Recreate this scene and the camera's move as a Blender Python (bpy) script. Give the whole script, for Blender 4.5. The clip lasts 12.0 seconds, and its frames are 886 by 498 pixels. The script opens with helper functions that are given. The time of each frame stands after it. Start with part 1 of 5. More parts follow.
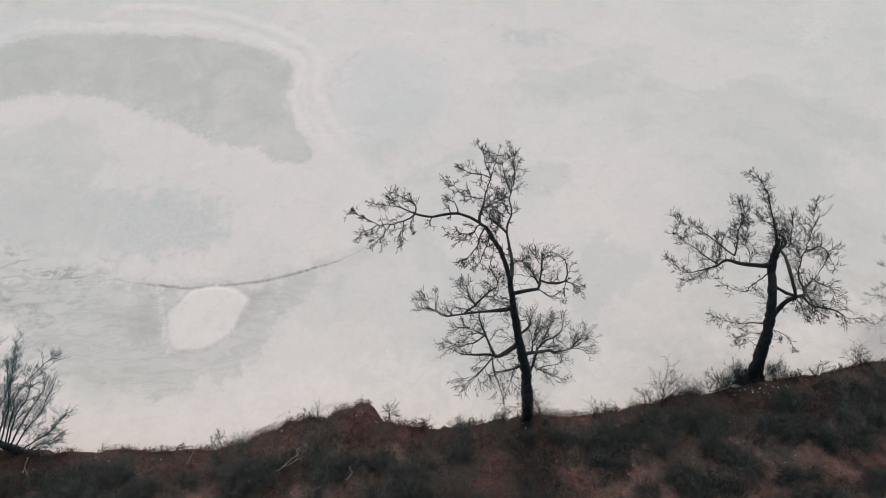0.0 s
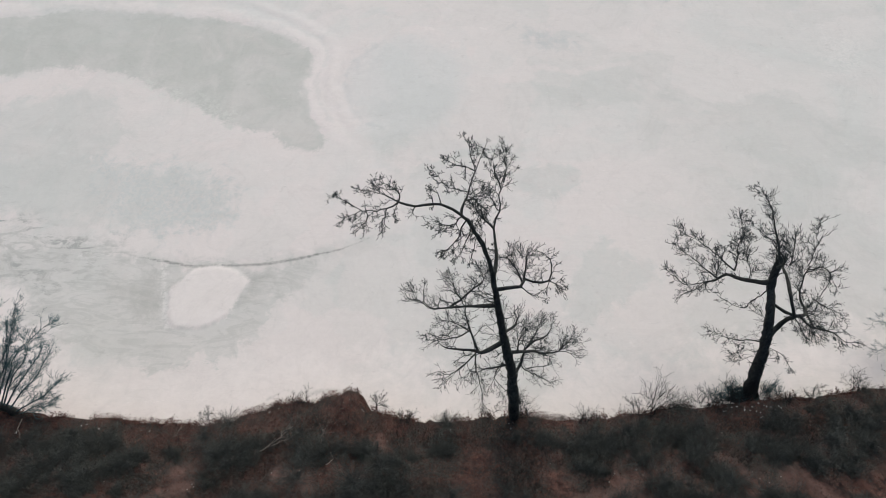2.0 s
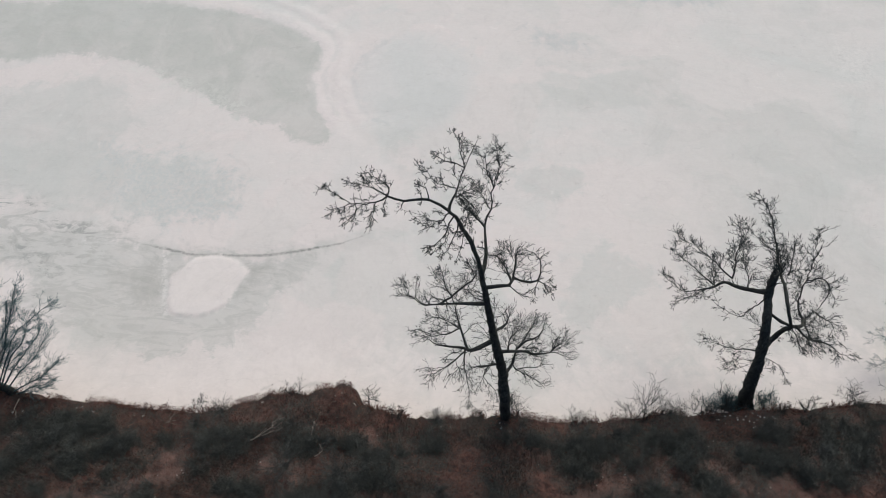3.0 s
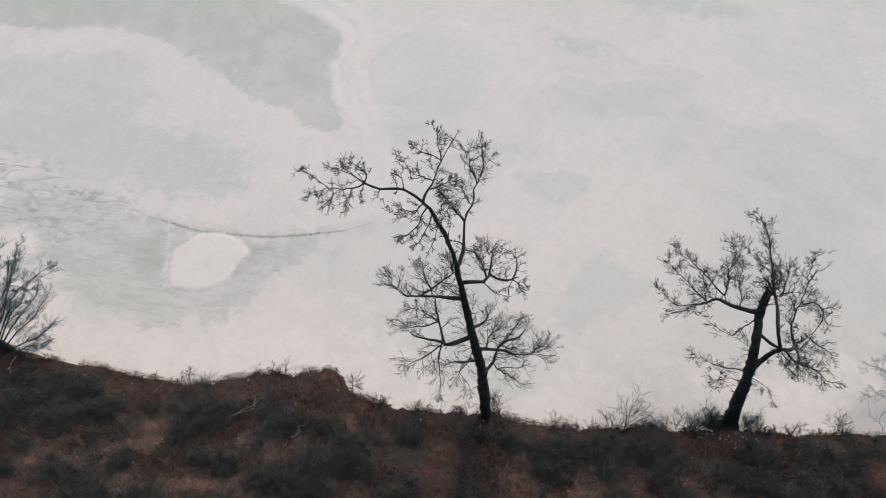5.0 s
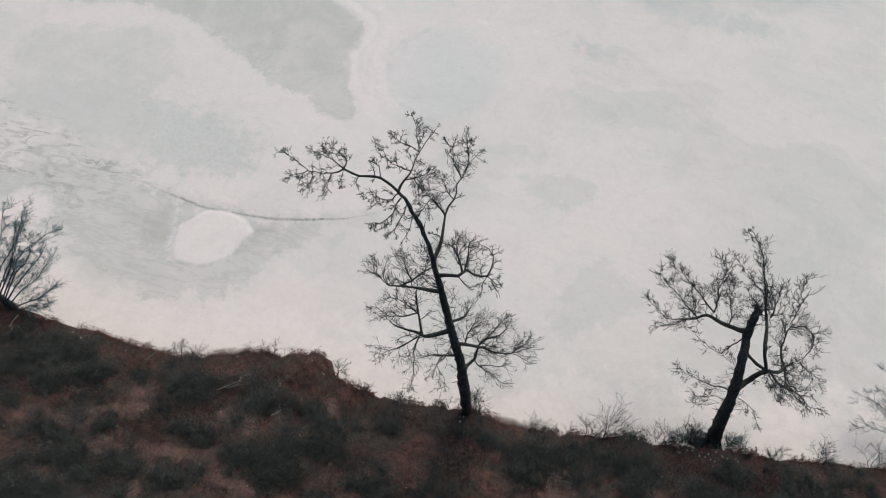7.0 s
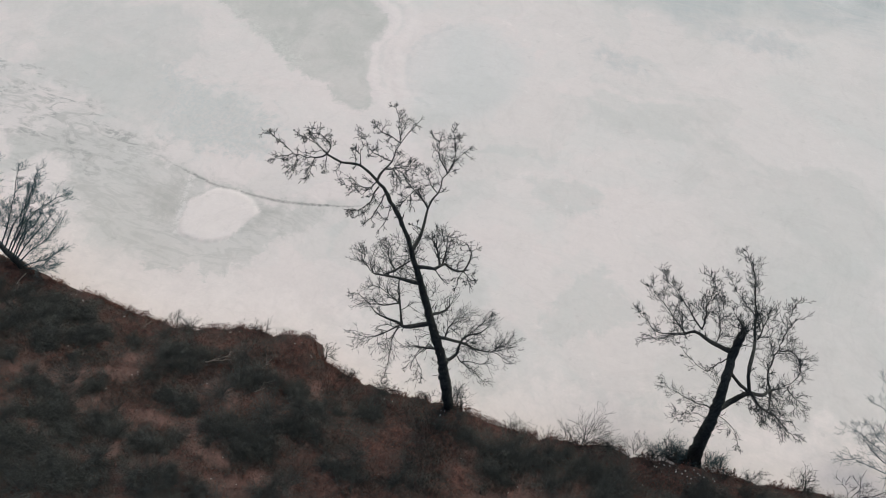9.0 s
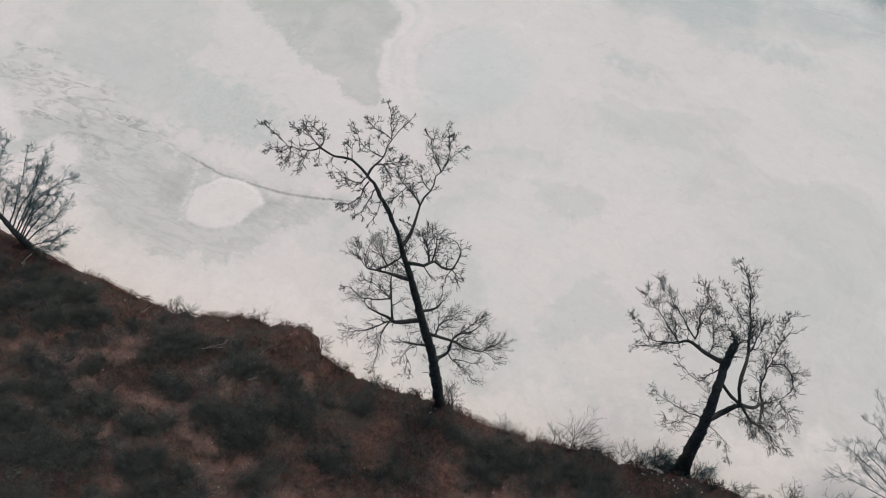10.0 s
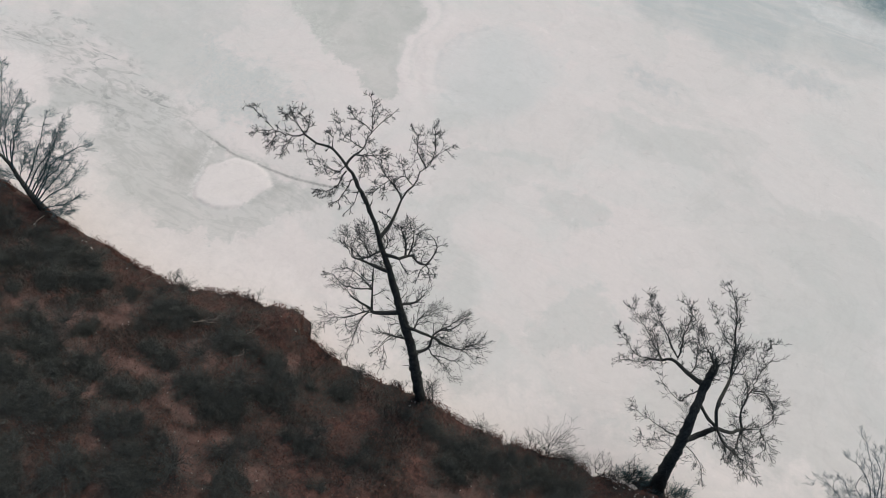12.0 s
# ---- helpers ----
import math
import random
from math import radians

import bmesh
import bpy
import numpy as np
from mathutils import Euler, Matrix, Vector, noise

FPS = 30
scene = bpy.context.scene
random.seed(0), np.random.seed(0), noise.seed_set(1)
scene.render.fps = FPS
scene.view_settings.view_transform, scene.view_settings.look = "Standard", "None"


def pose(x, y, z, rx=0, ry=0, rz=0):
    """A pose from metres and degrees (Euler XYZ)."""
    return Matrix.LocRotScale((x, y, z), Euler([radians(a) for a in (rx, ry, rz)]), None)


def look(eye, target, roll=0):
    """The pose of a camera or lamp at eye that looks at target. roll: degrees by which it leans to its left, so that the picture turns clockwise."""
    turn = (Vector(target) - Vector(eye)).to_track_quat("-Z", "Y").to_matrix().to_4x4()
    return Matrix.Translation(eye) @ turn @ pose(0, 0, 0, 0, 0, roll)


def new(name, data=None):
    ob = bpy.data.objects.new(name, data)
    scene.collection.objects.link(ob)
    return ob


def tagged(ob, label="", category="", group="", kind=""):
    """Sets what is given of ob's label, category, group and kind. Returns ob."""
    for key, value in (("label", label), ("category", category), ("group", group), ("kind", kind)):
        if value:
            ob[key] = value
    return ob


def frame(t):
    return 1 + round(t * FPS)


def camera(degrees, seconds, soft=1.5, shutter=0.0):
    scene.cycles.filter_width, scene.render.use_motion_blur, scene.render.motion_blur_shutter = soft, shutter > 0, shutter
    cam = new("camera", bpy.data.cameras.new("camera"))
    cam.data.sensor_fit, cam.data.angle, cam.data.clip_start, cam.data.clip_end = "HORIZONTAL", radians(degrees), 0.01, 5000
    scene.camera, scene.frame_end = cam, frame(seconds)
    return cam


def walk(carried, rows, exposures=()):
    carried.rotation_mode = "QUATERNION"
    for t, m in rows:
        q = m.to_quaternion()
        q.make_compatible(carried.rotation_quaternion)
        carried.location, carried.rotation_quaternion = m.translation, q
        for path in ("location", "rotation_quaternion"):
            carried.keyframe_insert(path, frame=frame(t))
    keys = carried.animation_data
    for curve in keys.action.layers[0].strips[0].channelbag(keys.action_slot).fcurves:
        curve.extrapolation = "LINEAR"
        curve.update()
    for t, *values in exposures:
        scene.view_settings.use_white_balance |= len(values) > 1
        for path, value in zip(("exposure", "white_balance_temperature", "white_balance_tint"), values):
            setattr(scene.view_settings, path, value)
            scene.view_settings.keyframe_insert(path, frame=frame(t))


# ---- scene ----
cam = camera(70.0, 12.0, 0.8)
PATH = [
    (0, (0.222, 0.317, 23.457), (0.198, 1.321, 21.728), -3.4),
    (0.5, (0.39, 0.265, 23.431), (0.35, 1.269, 21.702), -3.3),
    (1, (0.577, 0.222, 23.407), (0.522, 1.226, 21.679), -3.1),
    (1.5, (0.781, 0.186, 23.386), (0.71, 1.19, 21.657), -2.9),
    (2, (1.0, 0.157, 23.367), (0.912, 1.16, 21.639), -2.6),
    (2.5, (1.23, 0.134, 23.351), (1.126, 1.135, 21.623), -2.4),
    (3, (1.47, 0.116, 23.339), (1.348, 1.115, 21.611), -2.2),
    (5, (2.485, 0.085, 23.33), (2.293, 1.071, 21.601), -1.2),
    (5.5, (2.745, 0.087, 23.338), (2.535, 1.068, 21.608), -1.0),
    (6, (3.006, 0.092, 23.351), (2.778, 1.069, 21.62), -0.7),
    (6.5, (3.266, 0.101, 23.367), (3.021, 1.073, 21.636), -0.5),
    (7, (3.526, 0.115, 23.387), (3.263, 1.081, 21.656), -0.3),
    (9, (4.561, 0.227, 23.501), (4.227, 1.166, 21.767), 0.7),
    (9.5, (4.821, 0.274, 23.535), (4.469, 1.205, 21.801), 0.9),
    (10, (5.083, 0.33, 23.571), (4.712, 1.254, 21.836), 1.2),
    (10.5, (5.348, 0.398, 23.608), (4.959, 1.313, 21.872), 1.4),
    (11, (5.617, 0.479, 23.645), (5.211, 1.384, 21.909), 1.7),
    (11.5, (5.893, 0.574, 23.682), (5.469, 1.469, 21.944), 1.9),
    (12, (6.178, 0.684, 23.716), (5.735, 1.57, 21.979), 2.2),
]

# ---- world and light ----
EXPOSURE = [(0.0, 0.05, 6720, 3), (12.0, 0.05, 6720, 3)]
walk(cam, [(t, look(eye, target, roll)) for t, eye, target, roll in PATH], EXPOSURE)
SUN_UP, SUN_ROUND = 48.0, 15.0
world = bpy.data.worlds.new("overcast_sky")
scene.world = world
world.use_nodes = True
wn = world.node_tree.nodes
sky = wn.new("ShaderNodeTexSky")
sky.sky_type = "NISHITA"
sky.sun_disc = False
sky.sun_elevation, sky.sun_rotation = radians(SUN_UP), radians(SUN_ROUND)
sky.air_density, sky.dust_density = 1.0, 4.0
wn["Background"].inputs["Strength"].default_value = 0.13
world.node_tree.links.new(sky.outputs["Color"], wn["Background"].inputs["Color"])
sun = new("sun", bpy.data.lights.new("sun", "SUN"))
sun.data.energy, sun.data.angle, sun.data.color = 1.1, radians(40), (1.0, 0.95, 0.9)
sun.matrix_world = look((0, 0, 40), Vector((0, 0, 40)) - Vector((math.sin(radians(SUN_ROUND)) * math.cos(radians(SUN_UP)), math.cos(radians(SUN_ROUND)) * math.cos(radians(SUN_UP)), math.sin(radians(SUN_UP)))))


# ---- materials ----
def nodes_of(name, rough=0.9, spec=0.2):
    m = bpy.data.materials.new(name)
    m.use_nodes = True
    b = m.node_tree.nodes["Principled BSDF"]
    b.inputs["Roughness"].default_value = rough
    b.inputs["Specular IOR Level"].default_value = spec
    return m, m.node_tree.nodes, m.node_tree.links, b


def tex_coord(n, ln, scale=(1, 1, 1)):
    c, mp = n.new("ShaderNodeTexCoord"), n.new("ShaderNodeMapping")
    mp.inputs["Scale"].default_value = scale
    ln.new(c.outputs["Object"], mp.inputs["Vector"])
    return mp.outputs["Vector"]


def noise_node(n, ln, vec, scale, detail=6, rough=0.6, warp=0.0):
    t = n.new("ShaderNodeTexNoise")
    t.inputs["Scale"].default_value, t.inputs["Detail"].default_value = scale, detail
    t.inputs["Roughness"].default_value, t.inputs["Distortion"].default_value = rough, warp
    ln.new(vec, t.inputs["Vector"])
    return t.outputs["Fac"]


def ramp(n, ln, fac, *stops):
    r = n.new("ShaderNodeValToRGB")
    e = r.color_ramp.elements
    while len(e) < len(stops):
        e.new(0.5)
    for el, (p, c) in zip(e, stops):
        el.position, el.color = p, (*c, 1) if len(c) == 3 else c
    ln.new(fac, r.inputs["Fac"])
    return r.outputs["Color"]


def mix(n, ln, fac, a, b, how="MIX"):
    m = n.new("ShaderNodeMix")
    m.data_type, m.blend_type = "RGBA", how
    for socket, v in ((m.inputs["Factor"], fac), (m.inputs[6], a), (m.inputs[7], b)):
        if isinstance(v, bpy.types.NodeSocket):
            ln.new(v, socket)
        else:
            socket.default_value = v if isinstance(v, float) else (*v, 1)
    return m.outputs[2]


def bump(n, ln, b, height, strength, dist=0.02):
    k = n.new("ShaderNodeBump")
    k.inputs["Strength"].default_value, k.inputs["Distance"].default_value = strength, dist
    ln.new(height, k.inputs["Height"])
    ln.new(k.outputs["Normal"], b.inputs["Normal"])


def grey(v):
    return (v, v, v)


def depth_layer(n, ln, col, name, tone, soft, strength, edge=None, ragged=0.5, grain=None):
    """Lays tone over col where the lake's depth field of that name is positive; edge roughens its outline, grain breaks it up."""
    a, f = n.new("ShaderNodeAttribute"), n.new("ShaderNodeMapRange")
    a.attribute_name = name
    w = n.new("ShaderNodeMath")
    w.operation = "MULTIPLY_ADD"
    w.inputs[1].default_value, w.inputs[2].default_value = 4.0, -1.5 - (0 if edge is None else 0.5 * ragged)
    ln.new(a.outputs["Fac"], w.inputs[0])
    value = w.outputs[0]
    if edge is not None:
        k = n.new("ShaderNodeMath")
        k.operation = "MULTIPLY_ADD"
        k.inputs[1].default_value = ragged
        ln.new(edge, k.inputs[0])
        ln.new(value, k.inputs[2])
        value = k.outputs[0]
    f.interpolation_type = "SMOOTHSTEP"
    for socket, v in zip(("From Min", "From Max", "To Min", "To Max"), (0.5 - soft, 0.5 + soft, 0.0, strength)):
        f.inputs[socket].default_value = v
    ln.new(value, f.inputs["Value"])
    fac = f.outputs["Result"]
    if grain is not None:
        g = n.new("ShaderNodeMath")
        g.operation = "MULTIPLY"
        ln.new(fac, g.inputs[0])
        ln.new(grain, g.inputs[1])
        fac = g.outputs[0]
    return mix(n, ln, fac, col, tone)


def lake_material():
    m, n, ln, b = nodes_of("silted_ice", 0.75, 0.15)
    v = tex_coord(n, ln)
    broad = noise_node(n, ln, v, 0.13, 8, 0.6, 1.2)
    fine = noise_node(n, ln, v, 1.1, 8, 0.62, 0.8)
    edge = noise_node(n, ln, v, 1.3, 9, 0.68, 0.5)
    crumb = noise_node(n, ln, v, 5.0, 6, 0.7, 0.6)
    grain = noise_node(n, ln, v, 9.0, 5, 0.65)
    lay = noise_node(n, ln, tex_coord(n, ln, (0.5, 1.5, 1)), 1.1, 9, 0.66, 2.4)
    slant = n.new("ShaderNodeMapping")
    slant.inputs["Rotation"].default_value[2], slant.inputs["Scale"].default_value = radians(28), (0.35, 1.5, 1)
    ln.new(n["Texture Coordinate"].outputs["Object"], slant.inputs["Vector"])
    drift = noise_node(n, ln, slant.outputs["Vector"], 0.8, 9, 0.66, 1.2)
    clots = ramp(n, ln, crumb, (0.44, grey(0)), (0.54, grey(1)))
    lines = ramp(n, ln, lay, (0.47, grey(0.15)), (0.56, grey(1)))
    thin_lines = ramp(n, ln, lay, (0.52, grey(0)), (0.57, grey(1)))
    calm = ramp(n, ln, noise_node(n, ln, v, 0.45, 7, 0.6, 0.8), (0.36, grey(0.6)), (0.58, grey(1)))
    half = ramp(n, ln, fine, (0.35, grey(0.55)), (0.62, grey(1)))
    pink, pale, stone, blue = (0.715, 0.665, 0.66), (0.775, 0.722, 0.716), (0.555, 0.566, 0.556), (0.42, 0.475, 0.492)
    col = mix(n, ln, ramp(n, ln, broad, (0.38, grey(0)), (0.5, grey(0.5)), (0.62, grey(1))), (0.648, 0.644, 0.638), (0.715, 0.673, 0.668))
    for name, tone in (("greyish", stone), ("pinkish", pink)):
        a = n.new("ShaderNodeAttribute")
        a.attribute_name = name
        col = mix(n, ln, a.outputs["Fac"], col, tone)
    col = depth_layer(n, ln, col, "shore", pale, 0.4, 0.85, edge, 2.4, half)
    col = depth_layer(n, ln, col, "wash", (0.575, 0.583, 0.575), 0.3, 0.75, edge, 1.8, calm)
    col = depth_layer(n, ln, col, "mottle", (0.5, 0.54, 0.55), 0.45, 0.5, edge, 3.5, clots)
    col = depth_layer(n, ln, col, "pool", (0.505, 0.517, 0.5), 0.1, 0.92, edge, 0.9, calm)
    col = depth_layer(n, ln, col, "pool_edge", (0.66, 0.665, 0.64), 0.35, 0.5, edge, 2.5, clots)
    col = depth_layer(n, ln, col, "ring", (0.615, 0.625, 0.63), 0.4, 0.5, edge, 1.4)
    col = depth_layer(n, ln, col, "ring_line", (0.5, 0.52, 0.53), 0.06, 0.3, edge, 0.4, half)
    col = depth_layer(n, ln, col, "band_in", pale, 0.2, 0.5, edge, 1.0, half)
    col = depth_layer(n, ln, col, "band_out", pale, 0.16, 0.42, edge, 1.0, half)
    col = depth_layer(n, ln, col, "band_gap", (0.52, 0.525, 0.52), 0.07, 0.4, edge, 0.6, half)
    col = depth_layer(n, ln, col, "wedge", (0.57, 0.583, 0.575), 0.16, 0.7, edge, 1.3, half)
    col = depth_layer(n, ln, col, "tongue", (0.57, 0.583, 0.575), 0.16, 0.7, edge, 1.3, half)
    col = depth_layer(n, ln, col, "silt", (0.56, 0.563, 0.552), 0.08, 0.68, edge, 1.5, calm)
    col = depth_layer(n, ln, col, "silt", (0.45, 0.455, 0.445), 0.45, 0.42, edge, 2.0, lines)
    col = depth_layer(n, ln, col, "silt_dark", (0.35, 0.36, 0.345), 0.35, 0.5, edge, 1.8, half)
    col = depth_layer(n, ln, col, "seam_shade", (0.4, 0.41, 0.4), 0.22, 0.25, edge, 1.2, half)
    col = depth_layer(n, ln, col, "flow", (0.48, 0.478, 0.47), 0.45, 0.75, edge, 2.5, lines)
    col = depth_layer(n, ln, col, "flow_lines", (0.3, 0.31, 0.315), 0.14, 0.5, edge, 1.3, thin_lines)
    col = depth_layer(n, ln, col, "lumps", pale, 0.16, 0.75, edge, 1.0)
    col = depth_layer(n, ln, col, "seam", (0.17, 0.18, 0.175), 0.018, 0.85, crumb, 0.07, half)
    col = depth_layer(n, ln, col, "pad", (0.765, 0.712, 0.706), 0.06, 0.82, edge, 0.5)
    col = depth_layer(n, ln, col, "shelf", (0.4, 0.4, 0.39), 0.04, 0.6, edge, 0.2, half)
    col = depth_layer(n, ln, col, "pad_rim", (0.82, 0.79, 0.78), 0.06, 0.35, crumb, 0.5, clots)
    # pale clots put a glint of reflected sky into the lake's colour
    col = depth_layer(n, ln, col, "glint_flecks", (0.83, 0.79, 0.78), 0.4, 0.2, edge, 2.5, clots)
    col = depth_layer(n, ln, col, "blue_arm", blue, 0.35, 0.5, edge, 2.2, half)
    col = depth_layer(n, ln, col, "blue", blue, 0.9, 0.62, broad, 6.0, ramp(n, ln, drift, (0.4, grey(0.5)), (0.56, grey(1))))
    col = depth_layer(n, ln, col, "deep", (0.12, 0.2, 0.225), 1.1, 0.9, edge, 3.0)
    col = depth_layer(n, ln, col, "foam", (0.7, 0.7, 0.7), 0.35, 0.6, edge, 2.5, half)
    for k, deep in ((0.46, 0.982), (0.535, 1.014)):
        col = mix(n, ln, 1.0, col, ramp(n, ln, drift, (k - 0.03, grey(1.0)), (k, grey(deep)), (k + 0.006, grey(0.5 + 0.5 * deep)), (k + 0.035, grey(1.0))), "MULTIPLY")
    col = mix(n, ln, 0.7, col, ramp(n, ln, fine, (0.3, grey(0.955)), (0.5, grey(0.99)), (0.72, grey(1.01))), "MULTIPLY")
    col = mix(n, ln, 0.5, col, ramp(n, ln, crumb, (0.3, grey(0.95)), (0.5, grey(1.0)), (0.68, grey(1.025))), "MULTIPLY")
    col = mix(n, ln, 0.35, col, ramp(n, ln, grain, (0.3, grey(0.95)), (0.6, grey(1.0))), "MULTIPLY")
    for scale, warp, deep in ((0.22, 1.6, 0.965), (0.6, 1.4, 0.98)):
        w = noise_node(n, ln, v, scale, 9, 0.6, warp)
        col = mix(n, ln, 1.0, col, ramp(n, ln, w, (0.465, grey(1.0)), (0.495, grey(deep)), (0.5, grey(0.99)), (0.53, grey(1.0))), "MULTIPLY")
    mark = noise_node(n, ln, tex_coord(n, ln, (0.7, 1.3, 1)), 2.2, 4, 0.6, 1.0)
    col = mix(n, ln, 1.0, col, ramp(n, ln, mark, (0.29, grey(0.93)), (0.34, grey(1.0)), (0.66, grey(1.0)), (0.71, grey(1.05))), "MULTIPLY")
    ln.new(col, b.inputs["Base Color"])
    bump(n, ln, b, fine, 0.12, 0.05)
    return m


def soil_material():
    m, n, ln, b = nodes_of("red_soil", 0.95, 0.1)
    v = tex_coord(n, ln)
    broad = noise_node(n, ln, v, 0.7, 6, 0.6, 0.6)
    mid = noise_node(n, ln, v, 4.0, 8, 0.7, 0.5)
    grain = noise_node(n, ln, v, 38.0, 5, 0.7)
    litter = mix(n, ln, ramp(n, ln, mid, (0.35, grey(0)), (0.65, grey(1))), (0.046, 0.032, 0.03), (0.115, 0.06, 0.052))
    moss = mix(n, ln, ramp(n, ln, broad, (0.4, grey(0)), (0.6, grey(1))), litter, (0.042, 0.042, 0.04))
    bare = mix(n, ln, ramp(n, ln, grain, (0.35, grey(0)), (0.7, grey(1))), (0.078, 0.05, 0.046), (0.17, 0.108, 0.098))
    a = n.new("ShaderNodeAttribute")
    a.attribute_name = "bare"
    col = mix(n, ln, a.outputs["Fac"], moss, bare)
    col = mix(n, ln, 0.8, col, ramp(n, ln, mid, (0.3, grey(0.55)), (0.7, grey(1.15))), "MULTIPLY")
    ln.new(col, b.inputs["Base Color"])
    bump(n, ln, b, mid, 0.8, 0.08)
    return m


def plain_material(name, dark, light, scale, rough=0.9, stretch=(1, 1, 1), relief=0.5, by_piece=0.0):
    m, n, ln, b = nodes_of(name, rough, 0.2)
    v = tex_coord(n, ln, stretch)
    f = noise_node(n, ln, v, scale, 7, 0.65, 0.3)
    f2 = noise_node(n, ln, v, scale * 0.15, 3, 0.5)
    col = mix(n, ln, ramp(n, ln, f, (0.3, grey(0)), (0.7, grey(1))), dark, light)
    col = mix(n, ln, 0.7, col, ramp(n, ln, f2, (0.3, grey(0.6)), (0.7, grey(1.2))), "MULTIPLY")
    if by_piece:
        g = n.new("ShaderNodeNewGeometry")
        col = mix(n, ln, by_piece, col, ramp(n, ln, g.outputs["Random Per Island"], (0.0, grey(0.3)), (0.7, grey(0.95)), (0.9, grey(1.5)), (1.0, grey(2.6))), "MULTIPLY")
    ln.new(col, b.inputs["Base Color"])
    if relief:
        bump(n, ln, b, f, relief, 0.02)
    return m


LAKE, SOIL = lake_material(), soil_material()
BARK = plain_material("dark_bark", (0.014, 0.017, 0.017), (0.066, 0.068, 0.064), 16, stretch=(1, 1, 0.25), relief=0.9)
TWIG = plain_material("dark_twigs", (0.011, 0.0155, 0.0165), (0.028, 0.036, 0.037), 20, relief=0)
WILLOW = plain_material("willow_bark", (0.026, 0.052, 0.06), (0.095, 0.155, 0.17), 20, relief=0)
WILLOW_TWIG = plain_material("willow_twigs", (0.045, 0.085, 0.096), (0.13, 0.205, 0.222), 20, relief=0)
PALE_TWIG = plain_material("pale_twigs", (0.22, 0.26, 0.27), (0.36, 0.4, 0.41), 20, relief=0)
HEATH = plain_material("heather", (0.046, 0.051, 0.05), (0.095, 0.103, 0.099), 30, relief=0, by_piece=0.4)
LEAF = plain_material("fallen_bracken", (0.056, 0.032, 0.028), (0.155, 0.076, 0.062), 2.2, relief=0, by_piece=0.6)
SNOW = plain_material("old_snow", (0.45, 0.47, 0.47), (0.7, 0.7, 0.69), 12, 0.7)
STONE = plain_material("pale_stone", (0.16, 0.14, 0.13), (0.4, 0.37, 0.35), 25, 0.9)
DEADWOOD = plain_material("bleached_wood", (0.12, 0.1, 0.09), (0.34, 0.31, 0.28), 30, stretch=(1, 1, 1))


# ---- mesh helpers ----
def mesh_of(name, verts, faces, material, smooth=True):
    me = bpy.data.meshes.new(name)
    me.from_pydata([tuple(p) for p in verts], [], faces)
    me.materials.append(material)
    me.polygons.foreach_set("use_smooth", [smooth] * len(me.polygons))
    me.update()
    return me


def loose_mesh(name, verts, corners, material):
    """Separate small faces of so many corners each, from an array of their corners."""
    me = bpy.data.meshes.new(name)
    me.vertices.add(len(verts))
    me.vertices.foreach_set("co", verts.ravel().astype(np.float32))
    me.loops.add(len(verts))
    me.loops.foreach_set("vertex_index", np.arange(len(verts)))
    me.polygons.add(len(verts) // corners)
    me.polygons.foreach_set("loop_start", np.arange(0, len(verts), corners))
    me.update(calc_edges=True)
    me.materials.append(material)
    return me


def child(name, me, parent, label=""):
    ob = new(name, me)
    ob.parent = parent
    return tagged(ob, label)


def hashed(ix, iy, seed):
    h = np.sin(ix * 127.1 + iy * 311.7 + seed * 74.7) * 43758.5453
    return h - np.floor(h)


def value_noise(x, y, seed=0):
    ix, iy = np.floor(x), np.floor(y)
    fx, fy = x - ix, y - iy
    fx, fy = fx * fx * (3 - 2 * fx), fy * fy * (3 - 2 * fy)
    a = hashed(ix, iy, seed) * (1 - fx) + hashed(ix + 1, iy, seed) * fx
    c = hashed(ix, iy + 1, seed) * (1 - fx) + hashed(ix + 1, iy + 1, seed) * fx
    return a * (1 - fy) + c * fy


def fractal(x, y, seed=0, octaves=4):
    out, amp, total = 0.0, 1.0, 0.0
    for k in range(octaves):
        out = out + amp * value_noise(x * 2**k + 3.7 * k, y * 2**k - 1.9 * k, seed + k)
        total += amp
        amp *= 0.5
    return out / total - 0.5


def smooth_step(a, c, v):
    t = np.clip((v - a) / (c - a), 0, 1)
    return t * t * (3 - 2 * t)


def line_distance(x, y, pts):
    best = np.full(np.shape(x), 1e9)
    for (x0, y0), (x1, y1) in zip(pts, pts[1:]):
        dx, dy = x1 - x0, y1 - y0
        t = np.clip(((x - x0) * dx + (y - y0) * dy) / (dx * dx + dy * dy), 0, 1)
        best = np.minimum(best, np.hypot(x - x0 - t * dx, y - y0 - t * dy))
    return best


def inside_depth(x, y, pts):
    """Distance to the outline, positive inside."""
    odd = np.zeros(np.shape(x), bool)
    ring = list(pts) + [pts[0]]
    for (x0, y0), (x1, y1) in zip(ring, ring[1:]):
        if y0 != y1:
            odd ^= ((y0 > y) != (y1 > y)) & (x < (x1 - x0) * (y - y0) / (y1 - y0) + x0)
    d = line_distance(x, y, ring)
    return np.where(odd, d, -d)


def grid_lines(lo, hi, step, far, growth=1.35):
    core = list(np.arange(lo, hi + step / 2, step))
    left, right, s = [], [], step
    a, c = core[0], core[-1]
    while a > -far or c < far:
        s *= growth
        a, c = a - s, c + s
        left.append(max(a, -far))
        right.append(min(c, far))
    return np.array(sorted(set(left)) + core + sorted(set(right)))


